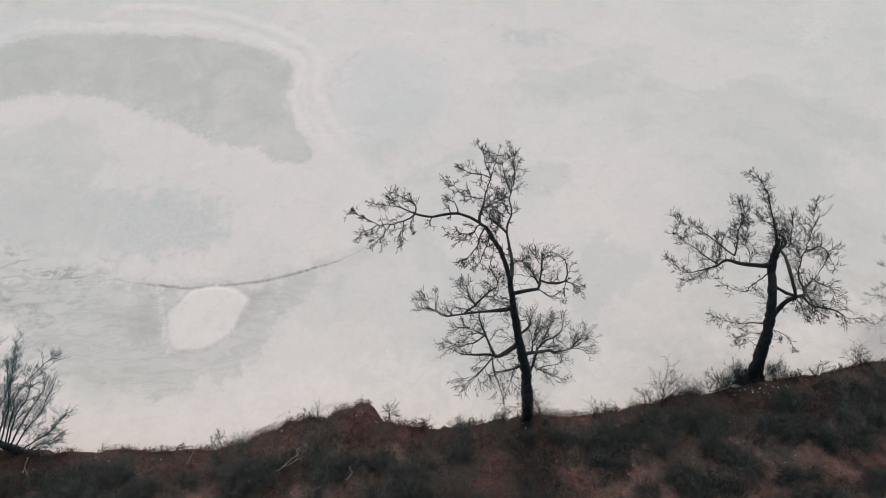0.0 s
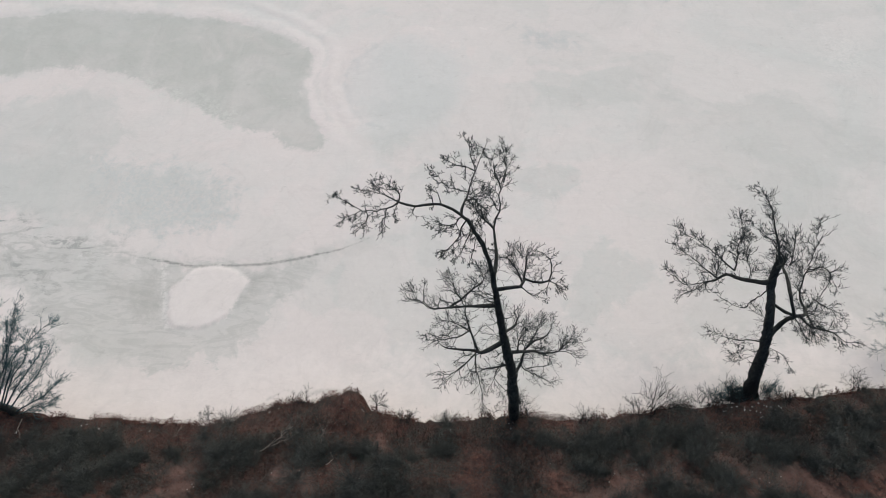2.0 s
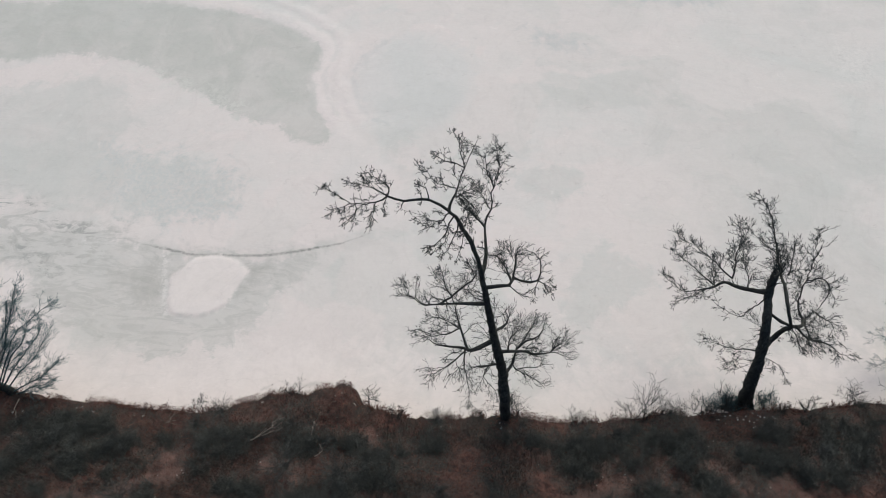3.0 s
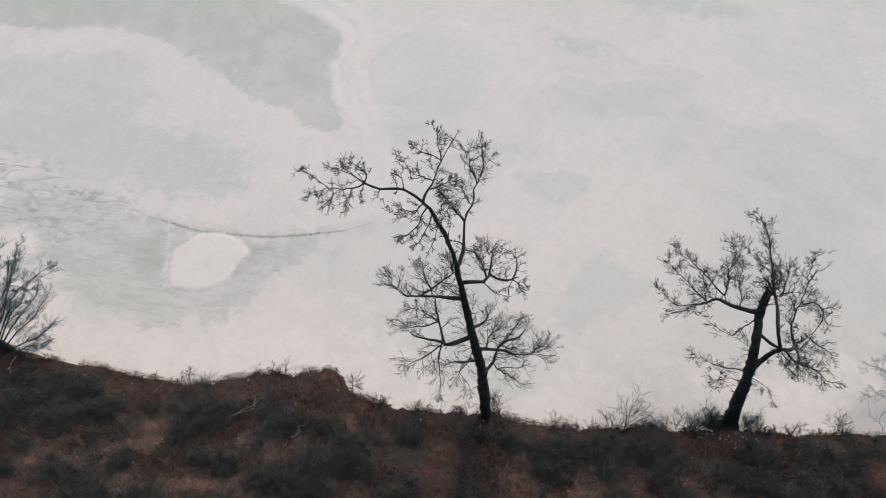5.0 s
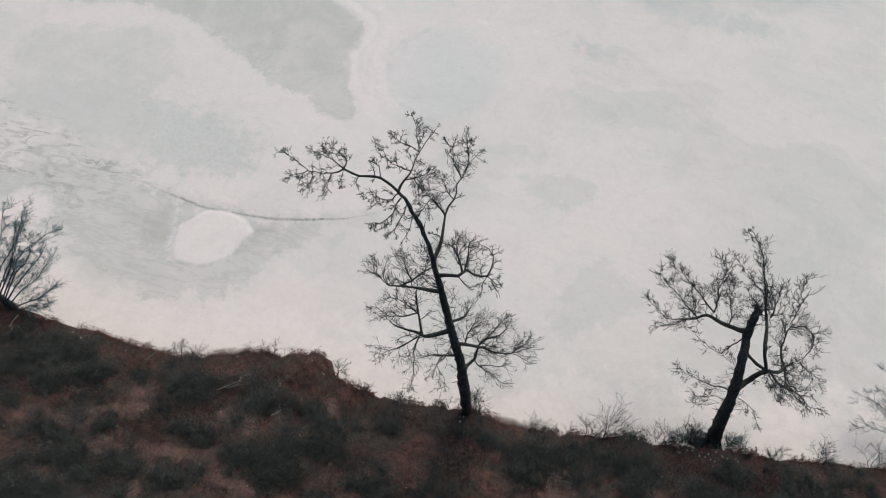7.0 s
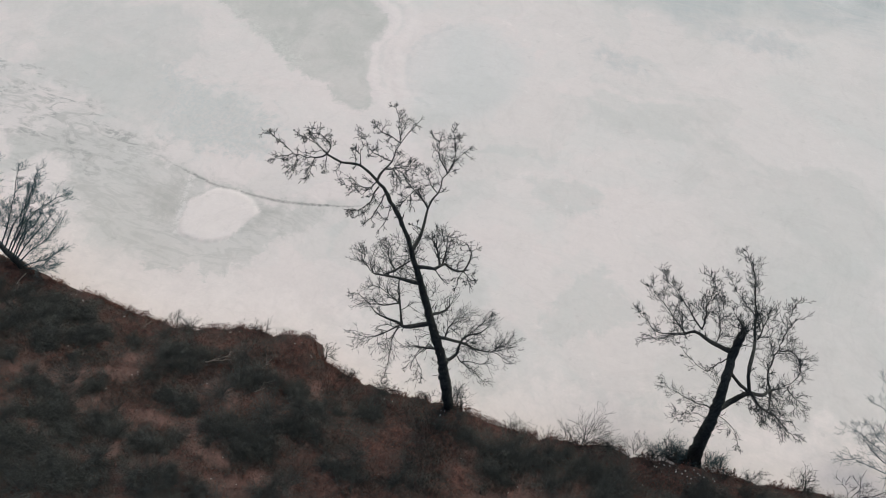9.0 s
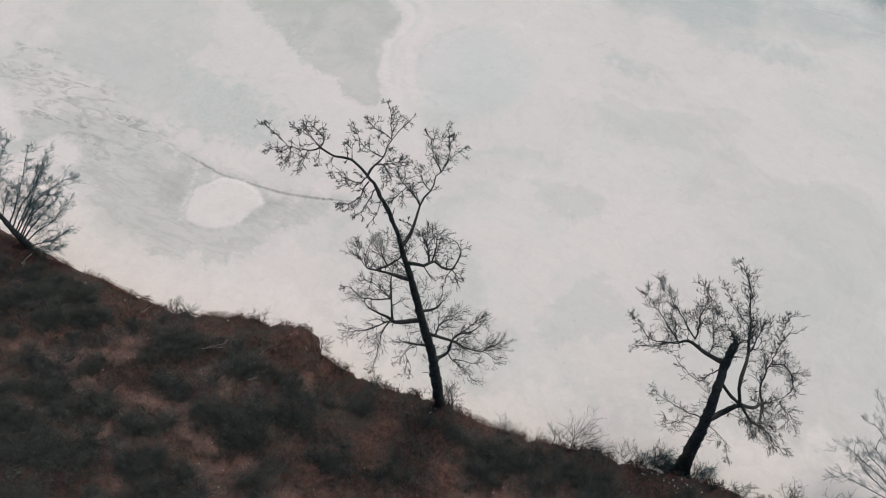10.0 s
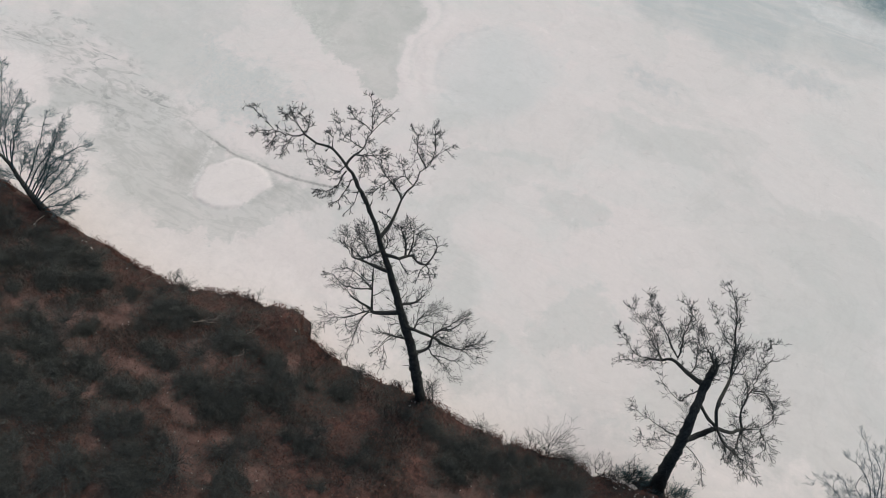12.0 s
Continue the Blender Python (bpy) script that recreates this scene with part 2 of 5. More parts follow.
def sheet(name, xs, ys, height, material):
    gx, gy = np.meshgrid(xs, ys)
    gz = height(gx, gy)
    nx, ny = len(xs), len(ys)
    me = bpy.data.meshes.new(name)
    i = np.arange(nx * ny).reshape(ny, nx)
    quads = np.stack([i[:-1, :-1], i[:-1, 1:], i[1:, 1:], i[1:, :-1]], -1).reshape(-1, 4)
    me.vertices.add(nx * ny)
    me.vertices.foreach_set("co", np.stack([gx, gy, gz], -1).ravel())
    me.loops.add(quads.size)
    me.loops.foreach_set("vertex_index", quads.ravel())
    me.polygons.add(len(quads))
    me.polygons.foreach_set("loop_start", np.arange(0, quads.size, 4))
    me.polygons.foreach_set("use_smooth", np.ones(len(quads), bool))
    me.update(calc_edges=True)
    me.materials.append(material)
    return new(name, me), gx, gy


def attribute(ob, name, values):
    a = ob.data.attributes.new(name, "FLOAT", "POINT")
    a.data.foreach_set("value", np.clip(values, 0, 1).ravel().astype(np.float32))


# ---- the lake ----
POOL = [(-31.8, 28.3), (-23.7, 27.5), (-22.2, 28.5), (-19.3, 28.4), (-14.6, 28.1), (-11.4, 27.5), (-9.2, 26.7), (-7.9, 25.6), (-7.4, 24.4), (-7.6, 23.0), (-7.2, 21.7), (-6.4, 20.2), (-5.9, 19.0), (-7.5, 18.8), (-8.5, 19.6), (-8.6, 19.9), (-10.4, 20.1), (-12.4, 21.1), (-13.7, 21.9), (-15.6, 22.9), (-17.2, 23.7), (-19.4, 24.1), (-21.1, 24.0), (-22.4, 23.4), (-29.4, 22.9)]
POOL_EDGE = [(-18.0, 23.4), (-15.5, 22.5), (-13.4, 21.6), (-11.8, 20.9), (-10.1, 20.4), (-12.6, 22.2), (-15.0, 22.9)]
WASH = [(-25.7, 20.9), (-21.7, 21.4), (-20.3, 22.2), (-18.4, 22.5), (-17.0, 21.8), (-16.6, 20.4), (-15.5, 19.0), (-16.8, 18.5), (-17.2, 18.1), (-15.8, 17.6), (-13.9, 17.8), (-10.2, 17.1), (-9.6, 15.6), (-10.1, 14.7), (-13.2, 14.1), (-17.0, 14.7), (-19.7, 15.1), (-23.4, 15.0)]
MOTTLE = [(-17.1, 18.2), (-15.2, 17.5), (-12.6, 17.5), (-10.2, 17.0), (-9.6, 15.7), (-10.0, 14.4), (-11.9, 13.9), (-14.5, 14.6), (-15.8, 15.8)]
BAND_IN = [(-30.2, 28.2), (-24.0, 28.4), (-22.4, 29.2), (-19.4, 28.8), (-14.7, 28.5), (-11.8, 28.1), (-9.6, 27.2), (-8.0, 26.3), (-7.2, 25.4), (-7.2, 24.4), (-7.5, 23.4), (-7.0, 22.0), (-6.3, 20.8), (-5.4, 19.7)]
BAND_OUT = [(-18.9, 29.4), (-17.9, 30.3), (-15.3, 30.2), (-12.3, 29.5), (-10.0, 28.5), (-8.1, 27.5), (-6.8, 26.4), (-6.3, 25.5), (-6.5, 24.5), (-6.3, 23.3), (-5.8, 22.0), (-5.0, 20.7)]
BAND_GAP = [(-11.5, 28.3), (-9.3, 27.6), (-7.4, 26.5), (-6.8, 25.4), (-7.0, 24.3), (-7.1, 23.4), (-6.7, 22.2), (-6.0, 20.8)]
PAD = [(-8.3, 12.0), (-8.3, 11.5), (-8.6, 11.1), (-8.6, 10.4), (-9.0, 10.1), (-9.5, 9.7), (-10.2, 9.6), (-11.0, 9.7), (-11.3, 10.3), (-11.5, 11.0), (-11.4, 11.4), (-11.0, 11.9), (-10.7, 12.4), (-10.0, 12.5), (-9.0, 12.5)]
PAD_RIM = [(-12.0, 12.4), (-11.8, 11.5), (-11.5, 10.8), (-11.3, 10.2), (-11.1, 9.8)]
SEAM = [(-13.9, 13.0), (-12.9, 12.8), (-11.6, 12.6), (-10.4, 12.5), (-8.8, 12.6), (-7.4, 12.8), (-6.0, 13.1), (-4.7, 13.5), (-4.1, 13.8), (-3.4, 14.2)]
SILT = [(-22.9, 10.7), (-20.3, 12.7), (-17.6, 13.3), (-15.4, 13.1), (-13.1, 12.8), (-11.6, 12.5), (-8.6, 12.6), (-5.2, 13.0), (-5.8, 11.9), (-7.2, 11.0), (-7.0, 9.8), (-7.7, 9.2), (-8.4, 8.6), (-8.9, 8.3), (-9.4, 8.6), (-9.8, 8.1), (-10.8, 8.1), (-12.8, 8.1), (-14.2, 8.7), (-15.6, 9.4), (-17.8, 9.6)]
SILT_DARK = [[(-13.7, 11.3), (-12.8, 11.7), (-11.8, 11.8), (-11.3, 10.3), (-11.6, 10.0), (-12.4, 10.4)], [(-8.4, 12.2), (-7.5, 12.2), (-7.0, 11.6), (-8.1, 11.2), (-8.7, 10.8), (-8.4, 11.5)]]
FLOW = [(-33.7, 11.8), (-27.2, 13.7), (-25.5, 14.3), (-23.3, 14.9), (-20.9, 15.3), (-18.5, 14.4), (-15.6, 13.4), (-13.4, 13.0), (-16.2, 11.8), (-18.9, 12.0), (-20.6, 11.8), (-22.3, 12.4), (-23.7, 13.2), (-25.6, 12.2), (-30.4, 9.2)]
FLOW_LINES = [[(-26.7, 13.2), (-24.5, 13.4), (-23.1, 14.3), (-21.5, 14.7), (-20.5, 14.3), (-20.5, 13.2), (-20.8, 12.4)], [(-21.1, 12.2), (-19.1, 12.2), (-17.4, 12.2), (-16.0, 12.4)], [(-25.5, 15.5), (-24.1, 15.3), (-22.9, 15.4)], [(-18.6, 11.7), (-17.5, 11.5), (-16.5, 11.3)], [(-23.0, 12.4), (-22.3, 12.1), (-21.6, 11.7)], [(-20.7, 14.7), (-19.1, 14.4), (-17.7, 13.7), (-15.8, 13.2)]]
LUMPS = [[(-26.9, 11.2), (-25.0, 12.4), (-23.6, 12.6), (-21.9, 11.8), (-21.0, 11.2), (-20.7, 10.3), (-22.3, 9.8), (-24.8, 9.3)], [(-20.0, 10.3), (-19.0, 11.4), (-17.7, 11.3), (-17.1, 10.6), (-17.8, 9.7), (-18.8, 9.4)], [(-20.5, 8.8), (-19.9, 9.3), (-19.1, 8.6), (-19.5, 8.1)]]
SHORE = [(-27.6, 10.9), (-19.0, 9.6), (-15.4, 9.1), (-14.2, 8.5), (-12.7, 7.9), (-9.5, 7.8), (-8.6, 8.3), (-7.2, 8.7), (-5.2, 8.6), (-3.4, 9.0), (-0.8, 8.7), (1.1, 7.7), (3.5, 7.4), (4.4, 8.5), (6.8, 9.3), (9.0, 9.5), (13.6, 10.2), (20.8, 11.4), (17.1, 3.0), (-23.3, 2.5)]
WEDGE = [(6.2, 14.2), (6.7, 14.5), (7.2, 13.9), (8.6, 13.3), (8.8, 12.5), (7.5, 11.8), (6.7, 10.9), (5.6, 10.5), (4.7, 10.7), (5.1, 12.1), (5.7, 13.2)]
TONGUE = [(2.0, 17.9), (3.6, 18.1), (5.7, 18.7), (6.0, 17.4), (4.6, 16.4), (3.3, 16.9)]
BLUE = [(1.1, 34.0), (3.8, 32.1), (5.8, 30.9), (8.0, 30.8), (10.4, 31.9), (11.6, 33.1), (13.3, 33.5), (15.3, 33.2), (19.1, 32.3), (16.0, 61.0), (1.9, 52.6)]
BLUE_ARM = [(8.7, 30.1), (10.9, 31.0), (12.3, 31.2), (14.2, 31.0), (13.1, 30.2), (11.1, 30.2)]
BLUE_FAINT = [(3.2, 27.3), (4.3, 27.6), (6.3, 26.4), (5.2, 26.0), (3.9, 26.4)]
DEEP = [(11.2, 39.8), (12.8, 38.0), (14.6, 37.5), (17.4, 36.9), (16.8, 53.5), (10.9, 50.0)]
FOAM = [(10.3, 37.0), (11.2, 36.0), (12.3, 35.4), (13.8, 35.7), (15.4, 35.1), (16.4, 36.3), (13.8, 37.2), (12.0, 37.2)]
SHELF = [(-6.5, 7.0), (-5.9, 7.3), (-5.1, 7.2), (-4.2, 7.4), (-3.4, 7.5), (-3.0, 7.4)]
GLINT_FLECKS = [(19.0, 27.4), (20.9, 27.4), (20.3, 24.6), (19.0, 24.1), (18.6, 25.3)]


def lake_height(x, y):
    return 0.02 * fractal(x * 0.4, y * 0.4, 5) * (np.hypot(x, y - 20) < 60)


lake, lx, ly = sheet("water", grid_lines(-33, 26, 0.078, 2500), grid_lines(4.8, 42, 0.078, 2500), lake_height, LAKE)
tagged(lake, "pale silted lake surface with pinkish white and grey-green stains", "lake", kind="structure")
wx = lx + 1.5 * fractal(lx * 0.5, ly * 0.5, 11, 7)
wy = ly + 1.5 * fractal(lx * 0.5, ly * 0.5, 23, 7)
nx_, ny_ = lx + 0.45 * fractal(lx * 0.9, ly * 0.9, 31, 6), ly + 0.45 * fractal(lx * 0.9, ly * 0.9, 37, 6)


def rounded(outline):
    """The outline with its corners cut off twice."""
    for _ in range(2):
        outline = [(a * (1 - u) + c * u, b * (1 - u) + d * u) for (a, b), (c, d) in zip(outline, outline[1:] + outline[:1]) for u in (0.25, 0.75)]
    return outline


def area(name, *outlines, x=nx_, y=ny_):
    """Depth inside the outlines, four metres either way, kept on the lake."""
    depth = np.full(x.shape, -4.0)
    for o in outlines:
        (x0, y0), (x1, y1) = np.min(o, axis=0) - 4.5, np.max(o, axis=0) + 4.5
        near = (x > x0) & (x < x1) & (y > y0) & (y < y1)
        depth[near] = np.maximum(depth[near], inside_depth(x[near], y[near], rounded(o)))
    attribute(lake, name, 0.5 + 0.125 * depth)
    return depth


def line(name, wide, *rows):
    depth = wide - np.min([line_distance(nx_, ny_, r) for r in rows], axis=0)
    attribute(lake, name, 0.5 + 0.125 * depth)
    return depth


for name, outlines in (("pool", [POOL]), ("pool_edge", [POOL_EDGE]), ("wash", [WASH]), ("mottle", [MOTTLE]), ("silt", [SILT]), ("silt_dark", SILT_DARK), ("flow", [FLOW]), ("lumps", LUMPS), ("wedge", [WEDGE]), ("tongue", [TONGUE]), ("deep", [DEEP]), ("foam", [FOAM]), ("glint_flecks", [GLINT_FLECKS])):
    area(name, *outlines)
area("shore", SHORE, x=wx, y=wy)
blue = area("blue", BLUE, x=wx, y=wy)
area("blue_arm", BLUE_ARM, BLUE_FAINT, x=wx, y=wy)
pad = area("pad", PAD, x=lx + 0.3 * (nx_ - lx), y=ly + 0.3 * (ny_ - ly))
band = np.maximum(line("band_in", 0.36, BAND_IN), line("band_out", 0.26, BAND_OUT))
line("band_gap", 0.07, BAND_GAP)
attribute(lake, "seam", 0.5 + 0.125 * (0.03 - 0.6 * line_distance(lx + 0.3 * (nx_ - lx), ly + 0.3 * (ny_ - ly), SEAM) - 0.035 * smooth_step(-6, -3.5, lx) - 0.03 * smooth_step(-11.5, -13.5, lx)))
line("seam_shade", 0.3, SEAM)
line("shelf", 0.03, SHELF)
line("pad_rim", 0.09, PAD_RIM)
line("flow_lines", 0.13, *FLOW_LINES)
ring = np.hypot((nx_ + 2.5) / 3.05, (ny_ - 23.4) / 3.3)
attribute(lake, "ring", 0.5 + 0.375 * (1 - ring))
attribute(lake, "ring_line", 0.5 + 0.125 * (0.07 - 3 * np.abs(ring - 1)) - 0.5 * smooth_step(-3.4, -2.4, lx))
patch = fractal(wx * 0.11, wy * 0.17, 83, 8)
patch_fine = fractal(wx * 0.35 + 4, wy * 0.5, 89, 8)
patch_grey = fractal(wx * 0.16 + 9, wy * 0.24, 101, 8)
attribute(lake, "greyish", 0.25 * smooth_step(0.0, -0.02, patch_grey) + 0.2 * smooth_step(-0.05, -0.06, patch_grey) + 0.22 * smooth_step(0, 16, lx + 0.25 * ly - 2) + 0.3 * smooth_step(-8, -20, wx) * smooth_step(14, 18, wy))
attribute(lake, "pinkish", (0.45 * smooth_step(-0.01, 0.015, patch) + 0.3 * smooth_step(0.02, 0.035, patch_fine) + 0.2 * smooth_step(0.08, 0.09, patch)) * smooth_step(0.75, 1.1, ring) * (1 - 0.8 * smooth_step(-0.8, 1.0, blue)) * (1 - 0.6 * smooth_step(4, 14, lx)))
co = np.empty(lx.size * 3)
lake.data.vertices.foreach_get("co", co)
co[2::3] += (0.04 * smooth_step(-0.05, 0.15, pad) + 0.02 * smooth_step(-0.3, 0.3, band)).ravel()
lake.data.vertices.foreach_set("co", co)


# ---- the bank ----
EDGE_X = [-60, -17.8, -16, -14, -12, -10, -8.8, -7.3, -6, -4.8, -3.5, -2.9, -2.4, -1.2, 1, 2.3, 4, 6, 8, 10, 12, 13.8, 15.7, 60]
EDGE_Y = [5.2, 5.85, 5.78, 5.6, 5.6, 5.48, 5.45, 5.7, 6.25, 6.5, 6.78, 6.93, 6.25, 6.02, 6.0, 6.36, 6.18, 6.36, 6.75, 6.98, 7.22, 7.5, 7.86, 12.0]
BARE_WEST = [[(-11.2, 2.0), (-10.3, 2.3), (-9.3, 2.3), (-8.5, 2.7), (-7.4, 3.5)],
             [(-9.0, 2.1), (-8.7, 1.7), (-7.7, 1.9), (-6.4, 1.8), (-5.9, 1.4), (-5.7, 0.8)],
             [(-9.0, 0.4), (-8.1, 0.5), (-7.3, 0.4), (-6.6, 0.2)],
             [(-6.4, 1.8), (-5.3, 2.0)],
             [(-5.1, 0.2), (-4.5, -0.1), (-4.2, -0.6)],
             [(-2.6, 0.8), (-2.0, 1.0), (-1.7, 1.5), (-1.0, 1.7)],
             [(-1.8, 0.6), (-0.5, 1.1), (0.2, 1.0)],
             [(-4.8, 2.1), (-3.9, 2.0), (-2.8, 1.6)],
             [(4.7, 3.3), (5.4, 3.9), (6.3, 4.6)],
             [(-5.9, -1.5), (-5.0, -1.6)],
             [(-4.9, 3.6), (-3.9, 3.5)]]
BARE_EAST = [[(5.1, 3.5), (5.6, 3.8), (6.2, 4.3), (6.3, 4.8)],
             [(6.3, 4.7), (6.3, 3.9), (6.4, 3.3)],
             [(7.7, 4.7), (7.7, 4.2), (7.9, 3.9)],
             [(9.3, 5.4), (9.2, 4.9), (9.5, 4.5)],
             [(9.9, 4.4), (9.7, 3.8), (9.3, 3.3)],
             [(10.4, 3.8), (11.2, 4.5), (11.3, 3.9), (11.7, 3.8)],
             [(12.0, 4.9), (12.6, 5.4)],
             [(14.5, 7.1), (14.8, 6.9)],
             [(8.2, 3.6), (8.6, 3.4)],
             [(-2.0, 5.3), (-1.8, 4.9)],
             [(-8.4, 3.8), (-7.7, 3.6)]]


def edge_of(x):
    return np.interp(x, EDGE_X, EDGE_Y) + 0.25 * fractal(x * 1.1, x * 0 + 2.5, 3, 4) + 0.28 * fractal(x * 4.0, x * 0, 9, 4)


def bank_height(x, y):
    d = edge_of(x) - y
    up = 1.3 + 0.6 * np.minimum(d, 6) + 0.25 * np.clip(d - 6, 0, 14) + 0.02 * np.clip(d - 20, 0, 300)
    lumps = 0.35 * fractal(x * 0.6, y * 0.6, 13, 4) + 0.22 * fractal(x * 2.5, y * 2.5, 17, 5)
    top = up + lumps * smooth_step(0, 0.8, d) + 0.35 * np.exp(-((x + 3.1) ** 2 + (y - 6.4) ** 2) / 0.5)
    foot = 1.3 * (1 - smooth_step(0, 0.42, -d)) - 0.25
    ledge = 0.28 * np.exp(-(((x - 11.4) / 1.3) ** 2 + ((y - 7.5) / 0.6) ** 2)) - 0.22 + 0.35 * fractal(x * 3, y * 3, 19)
    return np.where(d > 0, top, np.maximum(foot, ledge))


bank, bx, by = sheet("ground", grid_lines(-20, 19, 0.07, 1500), grid_lines(-5, 9.5, 0.07, 1500), bank_height, SOIL)
tagged(bank, "reddish brown heath bank with bare pinkish soil patches", "bank", kind="structure")


def bareness(x, y):
    px, py = x + 0.9 * fractal(x * 0.9, y * 0.9, 61, 4), y + 0.9 * fractal(x * 0.9, y * 0.9, 67, 4)
    d = np.min([line_distance(px, py, p) for p in BARE_WEST + BARE_EAST], axis=0)
    return smooth_step(0.45, 0.05, d) * (0.4 + 0.8 * smooth_step(-0.12, 0.12, fractal(x * 3.2, y * 3.2, 71, 5)))


attribute(bank, "bare", bareness(bx, by) * smooth_step(-0.1, 0.5, edge_of(bx) - by))


def on_bank(x, y):
    return float(bank_height(np.array(float(x)), np.array(float(y))))


# ---- tubes and growth ----
class Tubes:
    def __init__(self):
        self.verts, self.faces = [], []

    def add(self, path, radii, sides, rough=0.0):
        path = [Vector(p) for p in path]
        base, turn = len(self.verts), None
        for k, p in enumerate(path):
            along = (path[min(k + 1, len(path) - 1)] - path[max(k - 1, 0)]).normalized()
            if turn is None:
                turn = along.orthogonal().normalized()
            turn = (turn - along * turn.dot(along)).normalized()
            other = along.cross(turn)
            for s in range(sides):
                a = 2 * math.pi * s / sides
                out = math.cos(a) * turn + math.sin(a) * other
                swell = 1 + rough * noise.noise((p + 0.12 * out) * 4.5) + 0.6 * rough * noise.noise((p + radii[k] * out) * 14) if rough else 1
                self.verts.append(p + radii[k] * swell * out)
        for k in range(len(path) - 1):
            for s in range(sides):
                i, j = base + k * sides + s, base + k * sides + (s + 1) % sides
                self.faces.append((i, j, j + sides, i + sides))
        self.faces.append(tuple(range(base + (len(path) - 1) * sides, base + len(path) * sides)))

    def mesh(self, name, material):
        return mesh_of(name, self.verts, self.faces, material)


def smooth_path(rows, step, wiggle, rng):
    """A curve through rows of (x, y, z, radius), with small kinks."""
    pts, rad = [Vector(r[:3]) for r in rows], [r[3] for r in rows]
    out, radii, sway = [], [], Vector((0, 0, 0))
    for k in range(len(pts) - 1):
        p0, p1, p2, p3 = pts[max(k - 1, 0)], pts[k], pts[k + 1], pts[min(k + 2, len(pts) - 1)]
        count = max(2, int((p2 - p1).length / step))
        for i in range(count):
            t = i / count
            q = 0.5 * (2 * p1 + (p2 - p0) * t + (2 * p0 - 5 * p1 + 4 * p2 - p3) * t * t + (3 * p1 - p0 - 3 * p2 + p3) * t**3)
            if out:
                sway = 0.55 * sway + Vector(rng.gauss(0, wiggle * min(1.0, 0.022 / rad[k])) for _ in range(3))
                q += sway
            out.append(q)
            radii.append(rad[k] * (1 - t) + rad[k + 1] * t)
    out.append(pts[-1])
    radii.append(rad[-1])
    return out, radii


def aside(along, spread, rng):
    """A way that leaves along at about spread degrees."""
    side = along.orthogonal().normalized()
    side.rotate(Matrix.Rotation(rng.uniform(0, 2 * math.pi), 3, along))
    a = radians(spread * rng.uniform(0.6, 1.3))
    return along * math.cos(a) + side * math.sin(a)


def shoot(tubes, start, way, length, r, rng, level, pull, curl=0.19, kids=(5, 3), thin=0.004):
    """A forking shoot: wavy, with side shoots that leave it on changing sides."""
    count = (8, 5, 4, 3)[min(level, 3)]
    path, way, drift = [start], way.normalized(), Vector((0, 0, 0))
    for k in range(count):
        drift = 0.35 * drift + Vector(rng.gauss(0, curl * (1.1, 0.65, 0.5, 0.4)[min(level, 3)]) for _ in range(3))
        way = (way + drift + pull * 0.16).normalized()
        path.append(path[-1] + way * (length / count) * rng.uniform(0.75, 1.25))
    radii = [max(thin, r * (1 - 0.65 * k / count)) for k in range(count + 1)]
    tubes.add(path, radii, 4 if r > 0.012 else 3)
    if level < len(kids):
        side = Vector(rng.gauss(0, 1) for _ in range(3))
        number = max(1, kids[level] + rng.choice((-1, 0, 0, 1)))
        for j in range(number):
            k = min(count, max(1, round(count * (0.22 + 0.78 * (j + rng.random()) / number))))
            along = (path[k] - path[k - 1]).normalized()
            side = (side - along * side.dot(along)).normalized()
            side.rotate(Matrix.Rotation(radians(rng.gauss(160, 45)), 3, along))
            a = radians(rng.uniform(28, 62))
            shoot(tubes, path[k], along * math.cos(a) + side * math.sin(a), length * rng.uniform(0.38, 0.85) * (1.15 - 0.5 * k / count), radii[k] * 0.78, rng, level + 1, pull, curl, kids, thin)


def limb(tree, rows, rng, shoots, reach, pull, begin=0.3, kids=(4, 3), bark=None, twig=None, step=0.16, wiggle=0.022, thin=0.004, tip=True):
    """One limb of a tree, with the twigs that it carries."""
    path, radii = smooth_path(rows, step, wiggle, rng)
    body = Tubes()
    body.add(path, radii, 8, 0.3)
    arm = child("limb", body.mesh("limb", bark or BARK), tree)
    twigs = Tubes()
    first = 0.6 * begin * (len(path) - 1)
    shoots = round(0.88 * shoots)
    for j in range(shoots):
        u = (j + rng.random()) / shoots
        k = min(len(path) - 1, max(1, round(first + (len(path) - 1 - first) * u)))
        along = (path[k] - path[k - 1]).normalized()
        shoot(twigs, path[k], aside(along, 52, rng), 1.2 * reach * rng.uniform(0.4, 1.3) * (1.1 - 0.3 * u), max(0.0075, min(0.013, radii[k] * 0.55)), rng, 0, pull, kids=kids, thin=thin)
    if tip:
        shoot(twigs, path[-1], path[-1] - path[-2], reach * 0.55, radii[-1], rng, 0, pull, kids=kids, thin=thin)
    if twigs.verts:
        tagged(child("twig_spray", twigs.mesh("twig_spray", twig or TWIG), arm), kind="stuff")
    return arm


